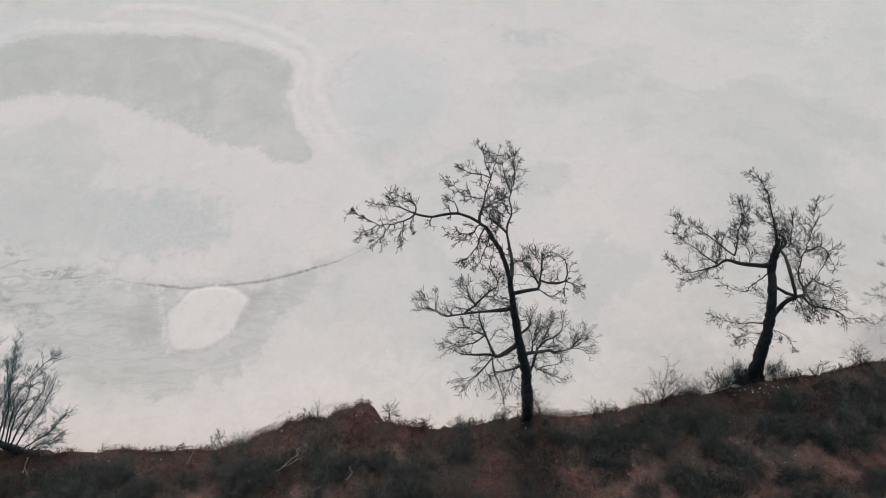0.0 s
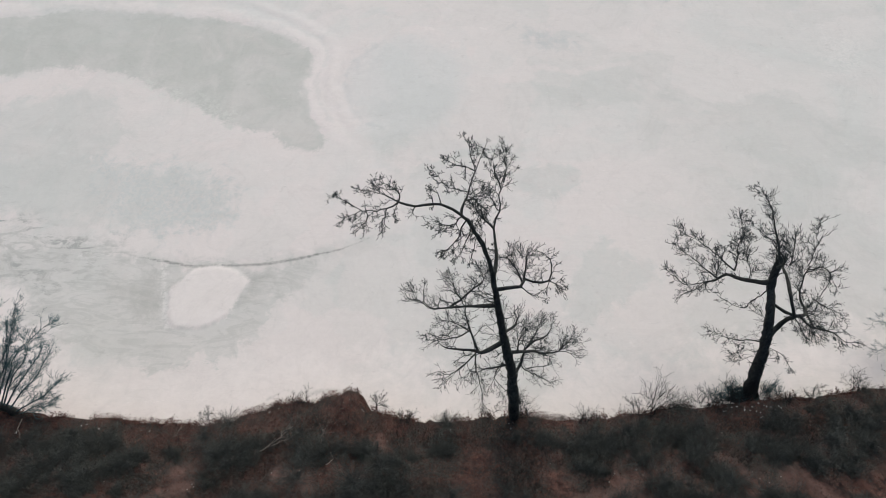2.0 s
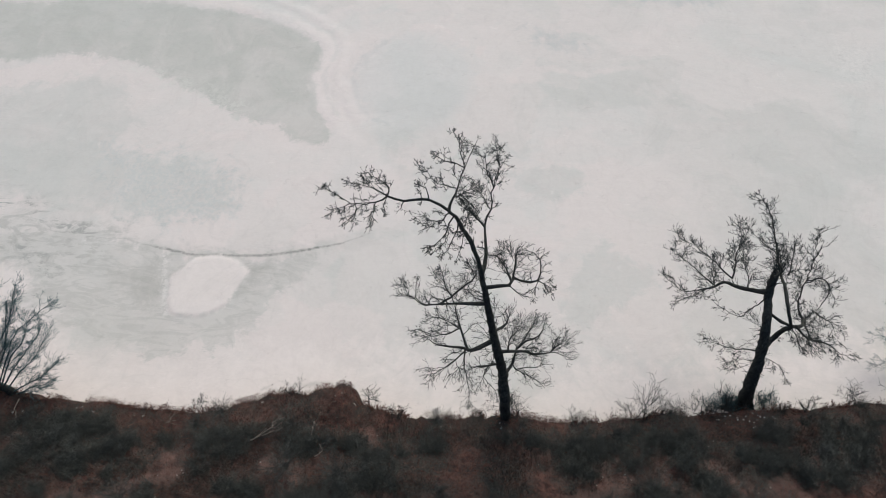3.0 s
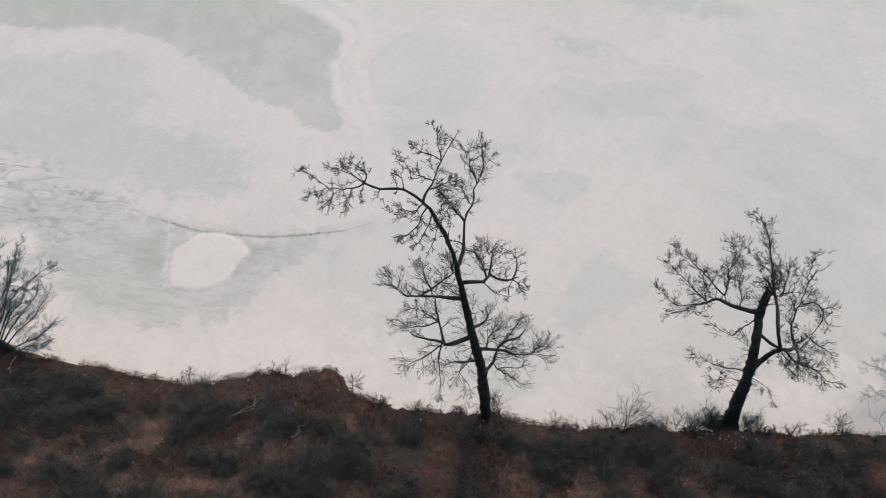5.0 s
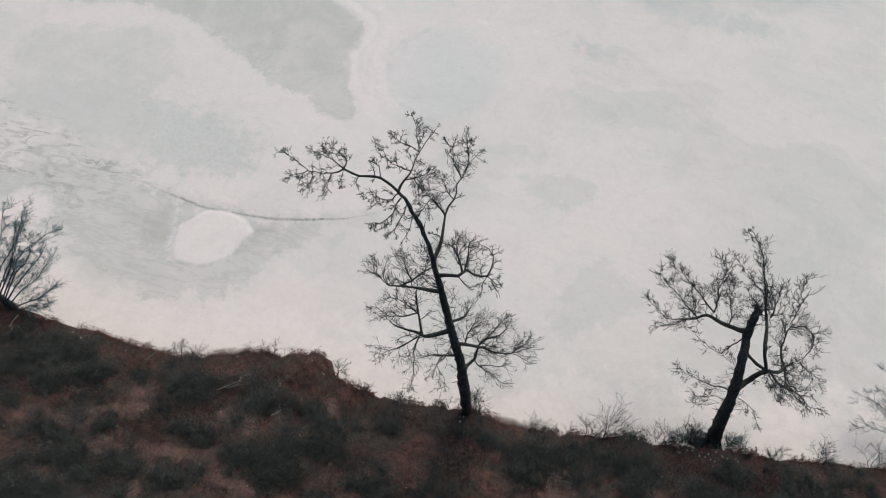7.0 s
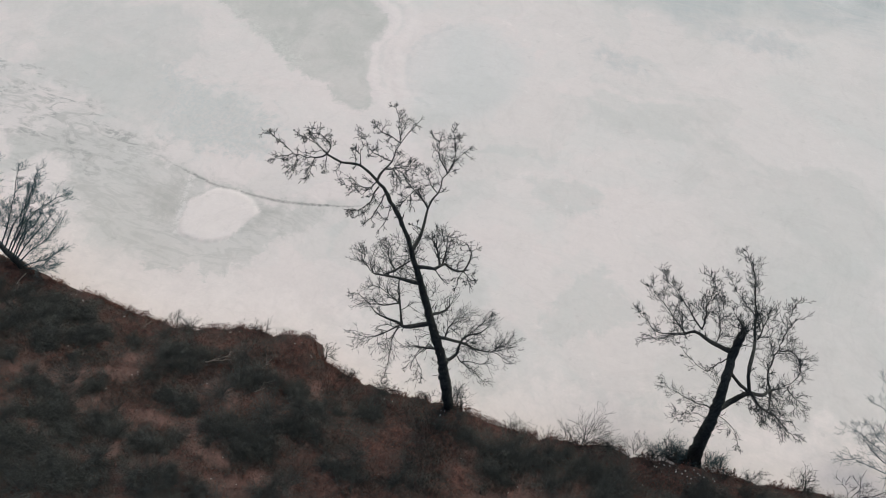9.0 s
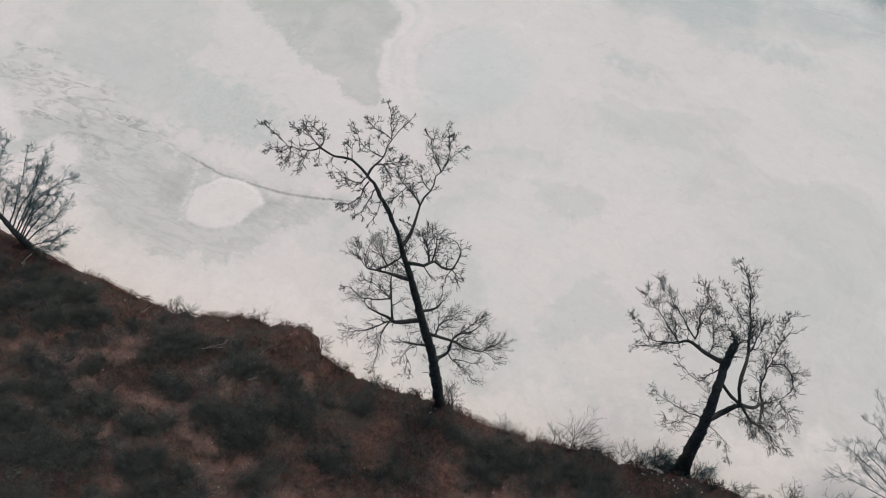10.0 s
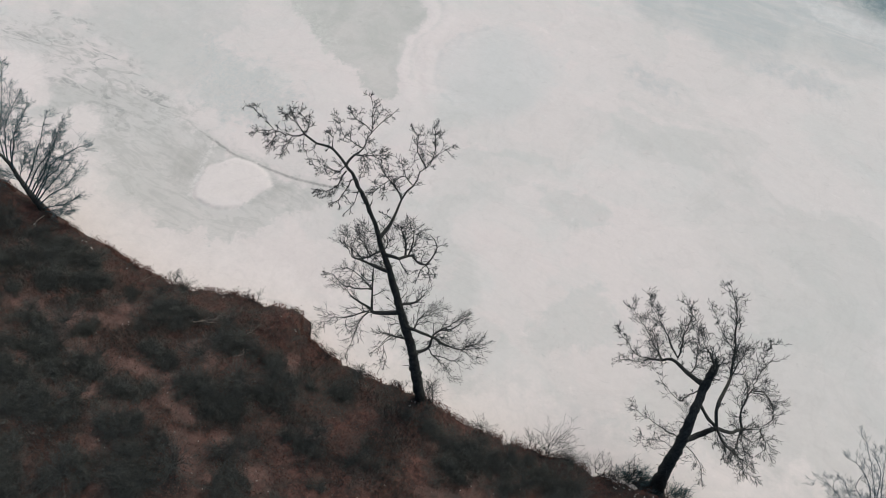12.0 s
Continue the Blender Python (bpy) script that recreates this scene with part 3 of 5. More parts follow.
def trunk(tree, rows, rng, bark=None, sides=14, stubs=0, sprouts=0, toward=Vector((0, 0, 0))):
    path, radii = smooth_path(rows, 0.1, 0.02, rng)
    radii = [r * (1 + rng.uniform(-0.09, 0.09)) for r in radii]
    t = Tubes()
    t.add(path, radii, sides, 0.3)
    # root flare
    foot = path[0]
    for k in range(6):
        a = 2 * math.pi * k / 6 + rng.uniform(-0.3, 0.3)
        out = Vector((math.cos(a), math.sin(a), 0))
        r = radii[0]
        t.add([foot + Vector((0, 0, r * 1.6)) + out * r * 0.4, foot + out * r * 0.9 + Vector((0, 0, r * 0.5)), foot + out * r * 2.0 - Vector((0, 0, 0.12))], [r * 0.45, r * 0.38, r * 0.12], 6)
    ob = child("trunk", t.mesh("trunk", bark or BARK), tree)
    for _ in range(stubs):
        k = rng.randint(len(path) // 5, len(path) - 2)
        way = aside((path[k + 1] - path[k]).normalized(), 75, rng)
        n_, q = rng.uniform(0.05, 0.3), Tubes()
        q.add([path[k], path[k] + way * (radii[k] + n_ * 0.5), path[k] + way * (radii[k] + n_) + Vector((0, 0, 0.2 * n_))], [0.016, 0.012, 0.005], 5)
        child("stub", q.mesh("stub", bark or BARK), ob, "broken branch stub")
    twigs = Tubes()
    for _ in range(sprouts):
        k = rng.randint(int(len(path) * 0.3), len(path) - 2)
        way = aside((path[k + 1] - path[k]).normalized(), 65, rng) + toward
        shoot(twigs, path[k], way, rng.uniform(0.25, 0.75), 0.008, rng, 0, toward)
    if sprouts:
        tagged(child("twig_spray", twigs.mesh("twig_spray", TWIG), ob), kind="stuff")
    return ob


# ---- the tall tree ----
rng = random.Random(7)
tall = tagged(new("bare_tree"), "tall slender bare dark tree with one long side limb", "tree")
trunk(tall, [(2.72, 6.25, 0.80, 0.205), (2.34, 6.50, 5.09, 0.138), (1.97, 6.61, 7.42, 0.112), (1.71, 6.70, 9.28, 0.082), (1.60, 6.70, 10.25, 0.067), (1.51, 6.69, 10.94, 0.054), (1.28, 6.74, 12.05, 0.046), (0.99, 6.79, 12.88, 0.039), (0.79, 6.83, 13.19, 0.031)], rng, stubs=26, sprouts=30, toward=Vector((-0.45, 0.1, 0)))
OUT, OUT_W, OUT_E, OUT_S = Vector((0, 0.5, 0.25)), Vector((-0.5, 0.1, 0)), Vector((0.5, 0.1, 0)), Vector((0, -0.5, -0.1))
OUT_NW, OUT_NE, OUT_SW = Vector((-0.35, 0.4, 0.1)), Vector((0.35, 0.4, 0.1)), Vector((-0.35, -0.35, -0.1))
limb(tall, [(0.79, 6.83, 13.19, 0.032), (0.40, 6.94, 13.34, 0.027), (-0.10, 7.08, 13.07, 0.023), (-0.44, 7.10, 13.18, 0.019)], rng, 5, 0.16, OUT_W, 0.5, tip=False)
limb(tall, [(-0.44, 7.10, 13.18, 0.017), (-0.44, 7.29, 13.23, 0.012), (-0.61, 7.43, 13.24, 0.008), (-0.86, 7.38, 13.34, 0.006)], rng, 16, 0.2, OUT_NW, 0.45)
limb(tall, [(-0.44, 7.10, 13.18, 0.016), (-0.71, 7.23, 13.16, 0.011), (-0.99, 7.29, 13.16, 0.007), (-1.32, 7.48, 13.08, 0.005)], rng, 12, 0.19, OUT_W, 0.4)
limb(tall, [(-0.44, 7.10, 13.18, 0.018), (-0.66, 7.05, 13.03, 0.014), (-0.85, 6.98, 13.01, 0.011), (-1.18, 6.98, 13.03, 0.008), (-1.40, 7.00, 13.26, 0.006), (-1.57, 6.99, 13.46, 0.005)], rng, 16, 0.2, OUT_W, 0.45)
limb(tall, [(-1.18, 6.98, 13.03, 0.010), (-1.46, 6.95, 12.81, 0.007), (-1.58, 6.79, 12.89, 0.005)], rng, 10, 0.17, OUT_SW, 0.25)
limb(tall, [(-1.08, 6.93, 13.09, 0.011), (-1.11, 6.76, 12.94, 0.007), (-1.37, 6.81, 12.53, 0.005)], rng, 11, 0.17, OUT_SW, 0.35)
limb(tall, [(-0.67, 7.00, 13.08, 0.010), (-0.68, 6.81, 13.00, 0.007), (-0.75, 6.66, 12.85, 0.005)], rng, 10, 0.16, OUT_S, 0.3)
limb(tall, [(-0.44, 7.10, 13.18, 0.009), (-0.55, 7.13, 12.79, 0.006), (-0.52, 6.94, 12.80, 0.004)], rng, 6, 0.14, OUT_S, 0.3)
limb(tall, [(0.39, 6.96, 13.30, 0.013), (0.34, 7.08, 13.47, 0.008), (0.15, 7.20, 13.50, 0.005)], rng, 6, 0.12, OUT_NW, 0.5)
limb(tall, [(0.79, 6.83, 13.19, 0.030), (0.84, 7.07, 13.23, 0.020), (0.89, 7.35, 13.24, 0.013), (1.04, 7.51, 13.69, 0.009), (1.24, 8.10, 13.80, 0.006)], rng, 10, 0.2, OUT_NE, 0.65)
limb(tall, [(1.04, 7.51, 13.69, 0.014), (0.93, 7.77, 13.89, 0.008), (0.83, 7.92, 14.16, 0.005)], rng, 12, 0.19, OUT, 0.3)
limb(tall, [(1.04, 7.51, 13.69, 0.012), (0.72, 7.56, 13.78, 0.007), (0.45, 7.67, 13.83, 0.004)], rng, 12, 0.19, OUT_NW, 0.3)
limb(tall, [(0.89, 7.35, 13.24, 0.013), (0.68, 7.29, 13.40, 0.009), (0.44, 7.30, 13.53, 0.006), (0.24, 7.48, 13.71, 0.004)], rng, 17, 0.19, OUT_NW, 0.25)
limb(tall, [(0.86, 7.14, 13.22, 0.013), (1.01, 7.18, 13.26, 0.009), (1.16, 7.01, 13.28, 0.007), (1.16, 6.83, 13.15, 0.005)], rng, 15, 0.18, OUT_S, 0.2)
limb(tall, [(0.87, 7.18, 13.17, 0.014), (1.08, 7.41, 13.05, 0.009), (1.26, 7.55, 13.01, 0.006)], rng, 16, 0.22, OUT_NE, 0.3)
limb(tall, [(1.50, 6.67, 11.07, 0.060), (1.58, 7.07, 11.11, 0.039), (1.50, 7.75, 11.27, 0.025), (1.59, 8.11, 11.47, 0.017), (1.65, 8.66, 11.52, 0.011), (1.90, 9.47, 11.60, 0.007)], rng, 12, 0.24, OUT_NE, 0.6)
limb(tall, [(1.65, 8.66, 11.52, 0.020), (1.51, 8.60, 12.10, 0.010), (1.43, 8.81, 12.55, 0.005)], rng, 20, 0.25, OUT, 0.2)
limb(tall, [(1.70, 8.79, 11.59, 0.017), (1.73, 8.97, 11.98, 0.009), (1.61, 9.15, 12.43, 0.005)], rng, 18, 0.24, OUT, 0.2)
limb(tall, [(1.59, 8.11, 11.47, 0.014), (1.45, 8.07, 11.99, 0.008), (1.31, 8.14, 12.06, 0.005)], rng, 14, 0.2, OUT_NW, 0.3)
limb(tall, [(1.50, 7.75, 11.27, 0.026), (1.31, 7.89, 11.46, 0.016), (1.16, 7.79, 11.74, 0.010), (1.05, 7.71, 12.14, 0.006)], rng, 24, 0.22, OUT_NW, 0.35)
limb(tall, [(1.16, 7.79, 11.74, 0.013), (1.11, 7.55, 11.80, 0.008), (1.08, 7.32, 11.90, 0.005)], rng, 14, 0.19, OUT_SW, 0.3)
limb(tall, [(1.54, 7.22, 11.11, 0.016), (1.45, 7.10, 11.40, 0.010), (1.34, 7.10, 11.44, 0.006)], rng, 4, 0.1, OUT_W, 0.5)
limb(tall, [(0.81, 6.77, 13.22, 0.018), (0.67, 6.70, 13.02, 0.012), (0.49, 6.56, 13.15, 0.008), (0.30, 6.42, 13.34, 0.005)], rng, 18, 0.22, OUT_W, 0.2)
limb(tall, [(0.89, 6.69, 13.21, 0.017), (0.73, 6.55, 12.82, 0.011), (0.55, 6.36, 12.69, 0.008), (0.43, 6.16, 12.88, 0.005)], rng, 17, 0.2, OUT_SW, 0.2)
limb(tall, [(0.99, 6.68, 13.00, 0.014), (0.85, 6.48, 12.66, 0.008), (0.70, 6.31, 12.39, 0.005)], rng, 9, 0.18, OUT_S, 0.3)
limb(tall, [(1.13, 6.71, 12.68, 0.011), (1.03, 6.54, 12.37, 0.007), (0.97, 6.30, 12.22, 0.005)], rng, 4, 0.13, OUT_S, 0.5)
limb(tall, [(1.59, 6.70, 10.31, 0.050), (2.10, 6.56, 10.84, 0.038), (2.25, 6.90, 10.54, 0.029), (2.76, 6.68, 10.86, 0.021), (2.80, 7.15, 10.96, 0.013), (2.48, 7.34, 11.02, 0.006)], rng, 13, 0.27, OUT_E, 0.35)
limb(tall, [(2.76, 6.68, 10.86, 0.014), (3.01, 6.47, 11.00, 0.005)], rng, 8, 0.23, OUT_E, 0.3)
limb(tall, [(2.76, 6.68, 10.86, 0.011), (2.71, 6.34, 10.72, 0.004)], rng, 4, 0.18, OUT_S, 0.4)
limb(tall, [(2.17, 6.73, 10.69, 0.028), (1.98, 7.01, 10.81, 0.015), (1.82, 7.17, 11.05, 0.006)], rng, 20, 0.31, OUT, 0.2)
limb(tall, [(2.21, 6.80, 10.63, 0.024), (2.23, 6.99, 10.99, 0.014), (2.24, 7.06, 11.43, 0.006)], rng, 16, 0.31, OUT, 0.25)
limb(tall, [(1.69, 6.70, 9.48, 0.060), (1.25, 6.66, 9.44, 0.043), (0.95, 6.77, 9.18, 0.030), (-0.12, 7.35, 7.81, 0.018), (-0.25, 7.93, 7.88, 0.007)], rng, 18, 0.31, OUT_NW, 0.45)
limb(tall, [(0.52, 7.01, 8.62, 0.030), (1.13, 7.27, 9.29, 0.020), (1.34, 7.23, 9.81, 0.013), (1.22, 7.32, 10.08, 0.006)], rng, 16, 0.33, OUT_NW, 0.3)
limb(tall, [(0.78, 7.12, 8.91, 0.022), (0.62, 7.20, 9.36, 0.013), (0.55, 7.34, 9.73, 0.006)], rng, 16, 0.33, OUT_NW, 0.2)
limb(tall, [(1.97, 6.61, 7.43, 0.080), (1.40, 6.17, 7.71, 0.056), (1.15, 6.29, 7.52, 0.038), (0.47, 6.46, 7.11, 0.022), (0.23, 6.53, 7.28, 0.007)], rng, 9, 0.33, OUT_W, 0.5)
limb(tall, [(1.27, 6.23, 7.61, 0.036), (1.03, 6.69, 7.92, 0.024), (0.94, 7.05, 8.34, 0.016), (0.90, 7.16, 8.55, 0.008)], rng, 10, 0.31, OUT, 0.4)
limb(tall, [(1.04, 6.67, 7.91, 0.024), (0.70, 6.37, 8.15, 0.016), (0.26, 6.41, 7.95, 0.010), (-0.07, 6.30, 8.49, 0.005)], rng, 15, 0.37, OUT_W, 0.3)
limb(tall, [(1.03, 6.66, 7.91, 0.022), (0.72, 6.66, 8.26, 0.012), (0.35, 6.66, 8.54, 0.005)], rng, 18, 0.37, OUT_NW, 0.3)
limb(tall, [(1.19, 6.27, 7.55, 0.026), (1.22, 5.80, 7.83, 0.017), (1.30, 5.28, 7.90, 0.011), (1.40, 4.83, 7.83, 0.005)], rng, 13, 0.33, OUT_S, 0.2)
limb(tall, [(1.20, 6.13, 7.64, 0.024), (0.72, 5.62, 7.65, 0.013), (0.42, 5.45, 7.93, 0.005)], rng, 15, 0.37, OUT_SW, 0.3)
limb(tall, [(2.21, 6.54, 5.88, 0.045), (1.73, 6.32, 6.05, 0.023), (1.40, 6.25, 6.05, 0.006)], rng, 12, 0.35, OUT_W, 0.3)
limb(tall, [(2.07, 6.58, 6.80, 0.013), (1.58, 5.59, 6.19, 0.005)], rng, 6, 0.23, OUT_S, 0.4)
limb(tall, [(1.89, 6.22, 6.58, 0.016), (1.74, 5.90, 6.51, 0.011), (2.04, 5.58, 6.46, 0.008), (2.13, 5.33, 6.53, 0.005)], rng, 8, 0.26, OUT_S, 0.4)
limb(tall, [(2.34, 6.50, 5.06, 0.060), (2.62, 6.97, 4.66, 0.043), (2.75, 7.22, 5.59, 0.030), (3.26, 7.31, 6.34, 0.018), (3.42, 7.70, 6.24, 0.007)], rng, 20, 0.42, OUT_NE, 0.4)
limb(tall, [(2.08, 6.58, 6.71, 0.058), (2.69, 6.65, 6.67, 0.041), (3.20, 7.02, 5.61, 0.029), (3.67, 7.11, 5.53, 0.017), (4.15, 7.02, 5.58, 0.007)], rng, 16, 0.41, OUT_E, 0.4)
limb(tall, [(2.62, 6.97, 4.66, 0.022), (3.15, 7.03, 3.63, 0.012), (3.54, 6.74, 3.87, 0.005)], rng, 13, 0.42, OUT_E, 0.3)
limb(tall, [(2.83, 6.99, 4.25, 0.018), (3.35, 7.09, 4.24, 0.011), (3.59, 7.25, 4.29, 0.005)], rng, 10, 0.37, OUT_E, 0.3)
limb(tall, [(1.91, 6.63, 7.87, 0.050), (2.25, 6.99, 7.71, 0.028), (2.26, 7.30, 7.64, 0.012)], rng, 9, 0.38, OUT, 0.4)
limb(tall, [(2.38, 6.61, 6.69, 0.030), (2.46, 6.93, 7.05, 0.016), (2.71, 7.23, 6.85, 0.006)], rng, 20, 0.41, OUT_NE, 0.3)
limb(tall, [(3.67, 7.11, 5.53, 0.026), (4.01, 7.39, 5.78, 0.006)], rng, 20, 0.41, OUT_NE, 0.2)
limb(tall, [(-0.12, 7.35, 7.81, 0.014), (-0.38, 7.58, 7.85, 0.010), (-0.52, 7.85, 7.86, 0.005)], rng, 18, 0.3, OUT_NW, 0.2)
limb(tall, [(2.75, 7.22, 5.59, 0.022), (3.1, 7.8, 5.5, 0.013), (3.3, 8.3, 5.3, 0.006)], rng, 18, 0.38, OUT_NE, 0.3)

# ---- the leaning tree ----
rng = random.Random(11)
lean = tagged(new("bare_tree"), "stout leaning bare dark tree with a snapped top", "tree")
trunk(lean, [(11.46, 7.75, -0.05, 0.255), (11.17, 8.26, 1.87, 0.19), (11.04, 8.64, 3.00, 0.165), (10.81, 9.25, 4.26, 0.144), (10.72, 9.92, 4.91, 0.126), (10.59, 10.18, 5.81, 0.106)], rng, stubs=18, sprouts=18, toward=Vector((-0.35, 0.3, 0)))
for k in range(5):
    jag = Tubes()
    at = Vector((10.59 + rng.gauss(0, 0.05), 10.18 + rng.gauss(0, 0.05), 5.7))
    jag.add([at, at + Vector((-0.03, 0.06, 0.15)), at + Vector((-0.05 + rng.gauss(0, 0.03), 0.1, rng.uniform(0.2, 0.42)))], [0.05, 0.035, 0.006], 5)
    child("splinter", jag.mesh("splinter", BARK), lean, "splintered broken top")
UPW, UPW_W, UPW_S = Vector((-0.1, 0.7, 0.2)), Vector((-0.4, 0.2, 0)), Vector((0.25, -0.4, -0.1))
limb(lean, [(10.61, 9.92, 5.03, 0.085), (10.32, 10.27, 4.45, 0.071), (10.07, 10.65, 3.96, 0.060), (9.65, 10.65, 4.18, 0.050), (9.47, 10.57, 3.98, 0.042)], rng, 9, 0.32, UPW, 0.4, tip=False, thin=0.0052)
limb(lean, [(9.74, 10.52, 4.69, 0.030), (9.52, 10.67, 5.70, 0.018), (9.34, 10.76, 6.51, 0.011), (9.11, 10.81, 7.24, 0.007)], rng, 34, 0.35, UPW, 0.15, thin=0.0052)
limb(lean, [(9.74, 10.52, 4.69, 0.030), (9.09, 11.07, 4.89, 0.018), (8.66, 11.58, 4.79, 0.010), (8.36, 12.41, 4.11, 0.006)], rng, 34, 0.35, UPW, 0.15, thin=0.0052)
limb(lean, [(9.47, 10.57, 3.98, 0.026), (8.78, 11.06, 4.27, 0.016), (8.22, 11.30, 4.55, 0.010), (7.81, 11.20, 5.16, 0.006)], rng, 25, 0.32, UPW, 0.2, thin=0.0052)
limb(lean, [(9.47, 10.57, 3.98, 0.026), (8.88, 10.89, 2.90, 0.016), (8.18, 10.96, 3.27, 0.010), (7.79, 10.81, 3.97, 0.006)], rng, 25, 0.30, UPW, 0.2, thin=0.0052)
limb(lean, [(9.47, 10.57, 3.98, 0.018), (8.77, 10.34, 3.44, 0.010), (8.25, 10.10, 3.60, 0.006)], rng, 16, 0.30, UPW_W, 0.2, thin=0.0052)
limb(lean, [(9.47, 10.57, 3.98, 0.020), (8.69, 10.22, 5.86, 0.011), (8.46, 10.15, 6.61, 0.006)], rng, 23, 0.32, UPW, 0.1, thin=0.0052)
limb(lean, [(10.29, 10.49, 4.15, 0.022), (10.32, 10.56, 4.47, 0.014), (10.22, 11.11, 4.76, 0.009), (9.98, 11.14, 5.75, 0.006)], rng, 28, 0.35, UPW, 0.2, thin=0.0052)
limb(lean, [(10.60, 9.80, 4.91, 0.022), (10.61, 9.87, 3.93, 0.017), (10.58, 10.00, 2.85, 0.012), (10.08, 10.19, 3.02, 0.009), (9.68, 10.36, 3.16, 0.007)], rng, 16, 0.27, UPW_W, 0.4, thin=0.0052)
limb(lean, [(11.60, 9.16, 4.18, 0.060), (11.25, 9.50, 4.90, 0.054), (11.35, 10.30, 4.75, 0.050), (11.49, 10.83, 4.41, 0.046)], rng, 5, 0.32, UPW, 0.5, tip=False, thin=0.0052)
limb(lean, [(11.49, 10.83, 4.41, 0.046), (11.20, 11.40, 4.96, 0.029), (10.75, 11.74, 5.90, 0.018), (10.30, 12.10, 6.59, 0.011), (10.07, 12.33, 6.86, 0.007)], rng, 51, 0.36, UPW, 0.1, thin=0.0052)
limb(lean, [(11.20, 11.40, 4.96, 0.016), (10.74, 11.78, 5.10, 0.009), (10.06, 12.20, 5.52, 0.005)], rng, 16, 0.30, UPW, 0.3, thin=0.0052)
limb(lean, [(11.10, 8.75, 2.90, 0.100), (11.50, 9.20, 2.90, 0.092), (11.68, 9.35, 3.40, 0.084), (11.60, 9.16, 4.18, 0.075)], rng, 3, 0.3, UPW_S, 0.3, tip=False, thin=0.0052)
limb(lean, [(10.97, 9.59, 4.20, 0.055), (11.29, 9.29, 4.21, 0.052), (11.60, 9.16, 4.18, 0.050)], rng, 0, 0.3, UPW, 0.3, tip=False, thin=0.0052)
limb(lean, [(11.60, 9.16, 4.18, 0.065), (12.09, 9.36, 3.90, 0.055), (12.53, 9.89, 3.28, 0.045), (12.80, 10.13, 2.90, 0.032), (13.16, 10.35, 2.83, 0.010)], rng, 18, 0.32, UPW, 0.5, thin=0.0052)
limb(lean, [(12.73, 10.03, 2.91, 0.042), (12.36, 10.32, 3.46, 0.027), (12.10, 10.56, 4.64, 0.017), (11.80, 10.69, 5.91, 0.011), (11.49, 10.92, 7.05, 0.007)], rng, 51, 0.36, UPW, 0.15, thin=0.0052)
limb(lean, [(12.10, 10.56, 4.64, 0.014), (12.42, 10.34, 5.20, 0.008), (12.97, 10.11, 4.57, 0.005)], rng, 14, 0.32, UPW, 0.2, thin=0.0052)
limb(lean, [(11.03, 8.81, 2.84, 0.026), (10.91, 9.35, 1.69, 0.016), (10.19, 9.20, 2.04, 0.010), (9.37, 9.05, 2.93, 0.006)], rng, 21, 0.35, UPW_W, 0.35, thin=0.0052)
limb(lean, [(11.61, 9.20, 1.50, 0.016), (12.01, 8.75, 1.91, 0.009), (12.34, 8.25, 1.78, 0.005)], rng, 8, 0.30, UPW_S, 0.4, thin=0.0052)
limb(lean, [(11.04, 8.63, 2.38, 0.014), (10.48, 8.62, 2.38, 0.008), (9.84, 8.13, 3.02, 0.005)], rng, 12, 0.32, UPW_W, 0.3, thin=0.0052)
limb(lean, [(10.60, 10.15, 5.60, 0.045), (10.36, 9.78, 6.68, 0.040), (9.80, 9.88, 7.32, 0.008)], rng, 24, 0.38, UPW, 0.2, thin=0.0052)
limb(lean, [(11.44, 8.94, 4.76, 0.045), (11.91, 8.60, 4.51, 0.029), (12.24, 8.33, 4.96, 0.017), (12.47, 7.95, 5.03, 0.006)], rng, 26, 0.34, UPW_S, 0.25, thin=0.0052)
limb(lean, [(13.28, 10.43, 2.81, 0.030), (13.31, 9.80, 3.38, 0.016), (13.30, 9.39, 3.58, 0.006)], rng, 16, 0.34, UPW_S, 0.2, thin=0.0052)
limb(lean, [(12.01, 10.48, 4.97, 0.026), (12.22, 10.34, 5.42, 0.021), (12.82, 10.39, 4.69, 0.017), (13.37, 10.61, 3.18, 0.013), (13.10, 10.33, 3.14, 0.010)], rng, 15, 0.34, UPW, 0.2, thin=0.0052)
limb(lean, [(12.69, 10.04, 2.87, 0.030), (12.54, 9.38, 3.39, 0.016), (12.61, 9.10, 2.89, 0.006)], rng, 14, 0.34, UPW_S, 0.3, thin=0.0052)
limb(lean, [(11.21, 10.41, 5.35, 0.030), (11.22, 10.63, 5.79, 0.017), (11.23, 11.01, 5.95, 0.007)], rng, 20, 0.4, UPW, 0.15, thin=0.0052)
limb(lean, [(11.60, 9.16, 4.18, 0.022), (12.10, 9.20, 3.40, 0.013), (12.66, 9.10, 2.60, 0.006)], rng, 20, 0.32, UPW_S, 0.2, thin=0.0052)
limb(lean, [(12.53, 9.89, 3.28, 0.020), (13.00, 9.70, 2.60, 0.012), (13.40, 9.30, 2.30, 0.006)], rng, 20, 0.32, UPW_S, 0.2, thin=0.0052)

# ---- the willow and the far tree ----
def stem(tree, rows, rng, bark, twig, shoots, reach):
    """One long stem of a many-stemmed tree, with fine twigs along it."""
    way = (Vector(rows[-1][:3]) - Vector(rows[0][:3])).normalized()
    limb(tree, rows, rng, shoots, reach, way * 1.1 + Vector((0.05, 0.1, 0)), 0.3, kids=(5, 4), bark=bark, twig=twig, step=0.2, wiggle=0.012, thin=0.0036)


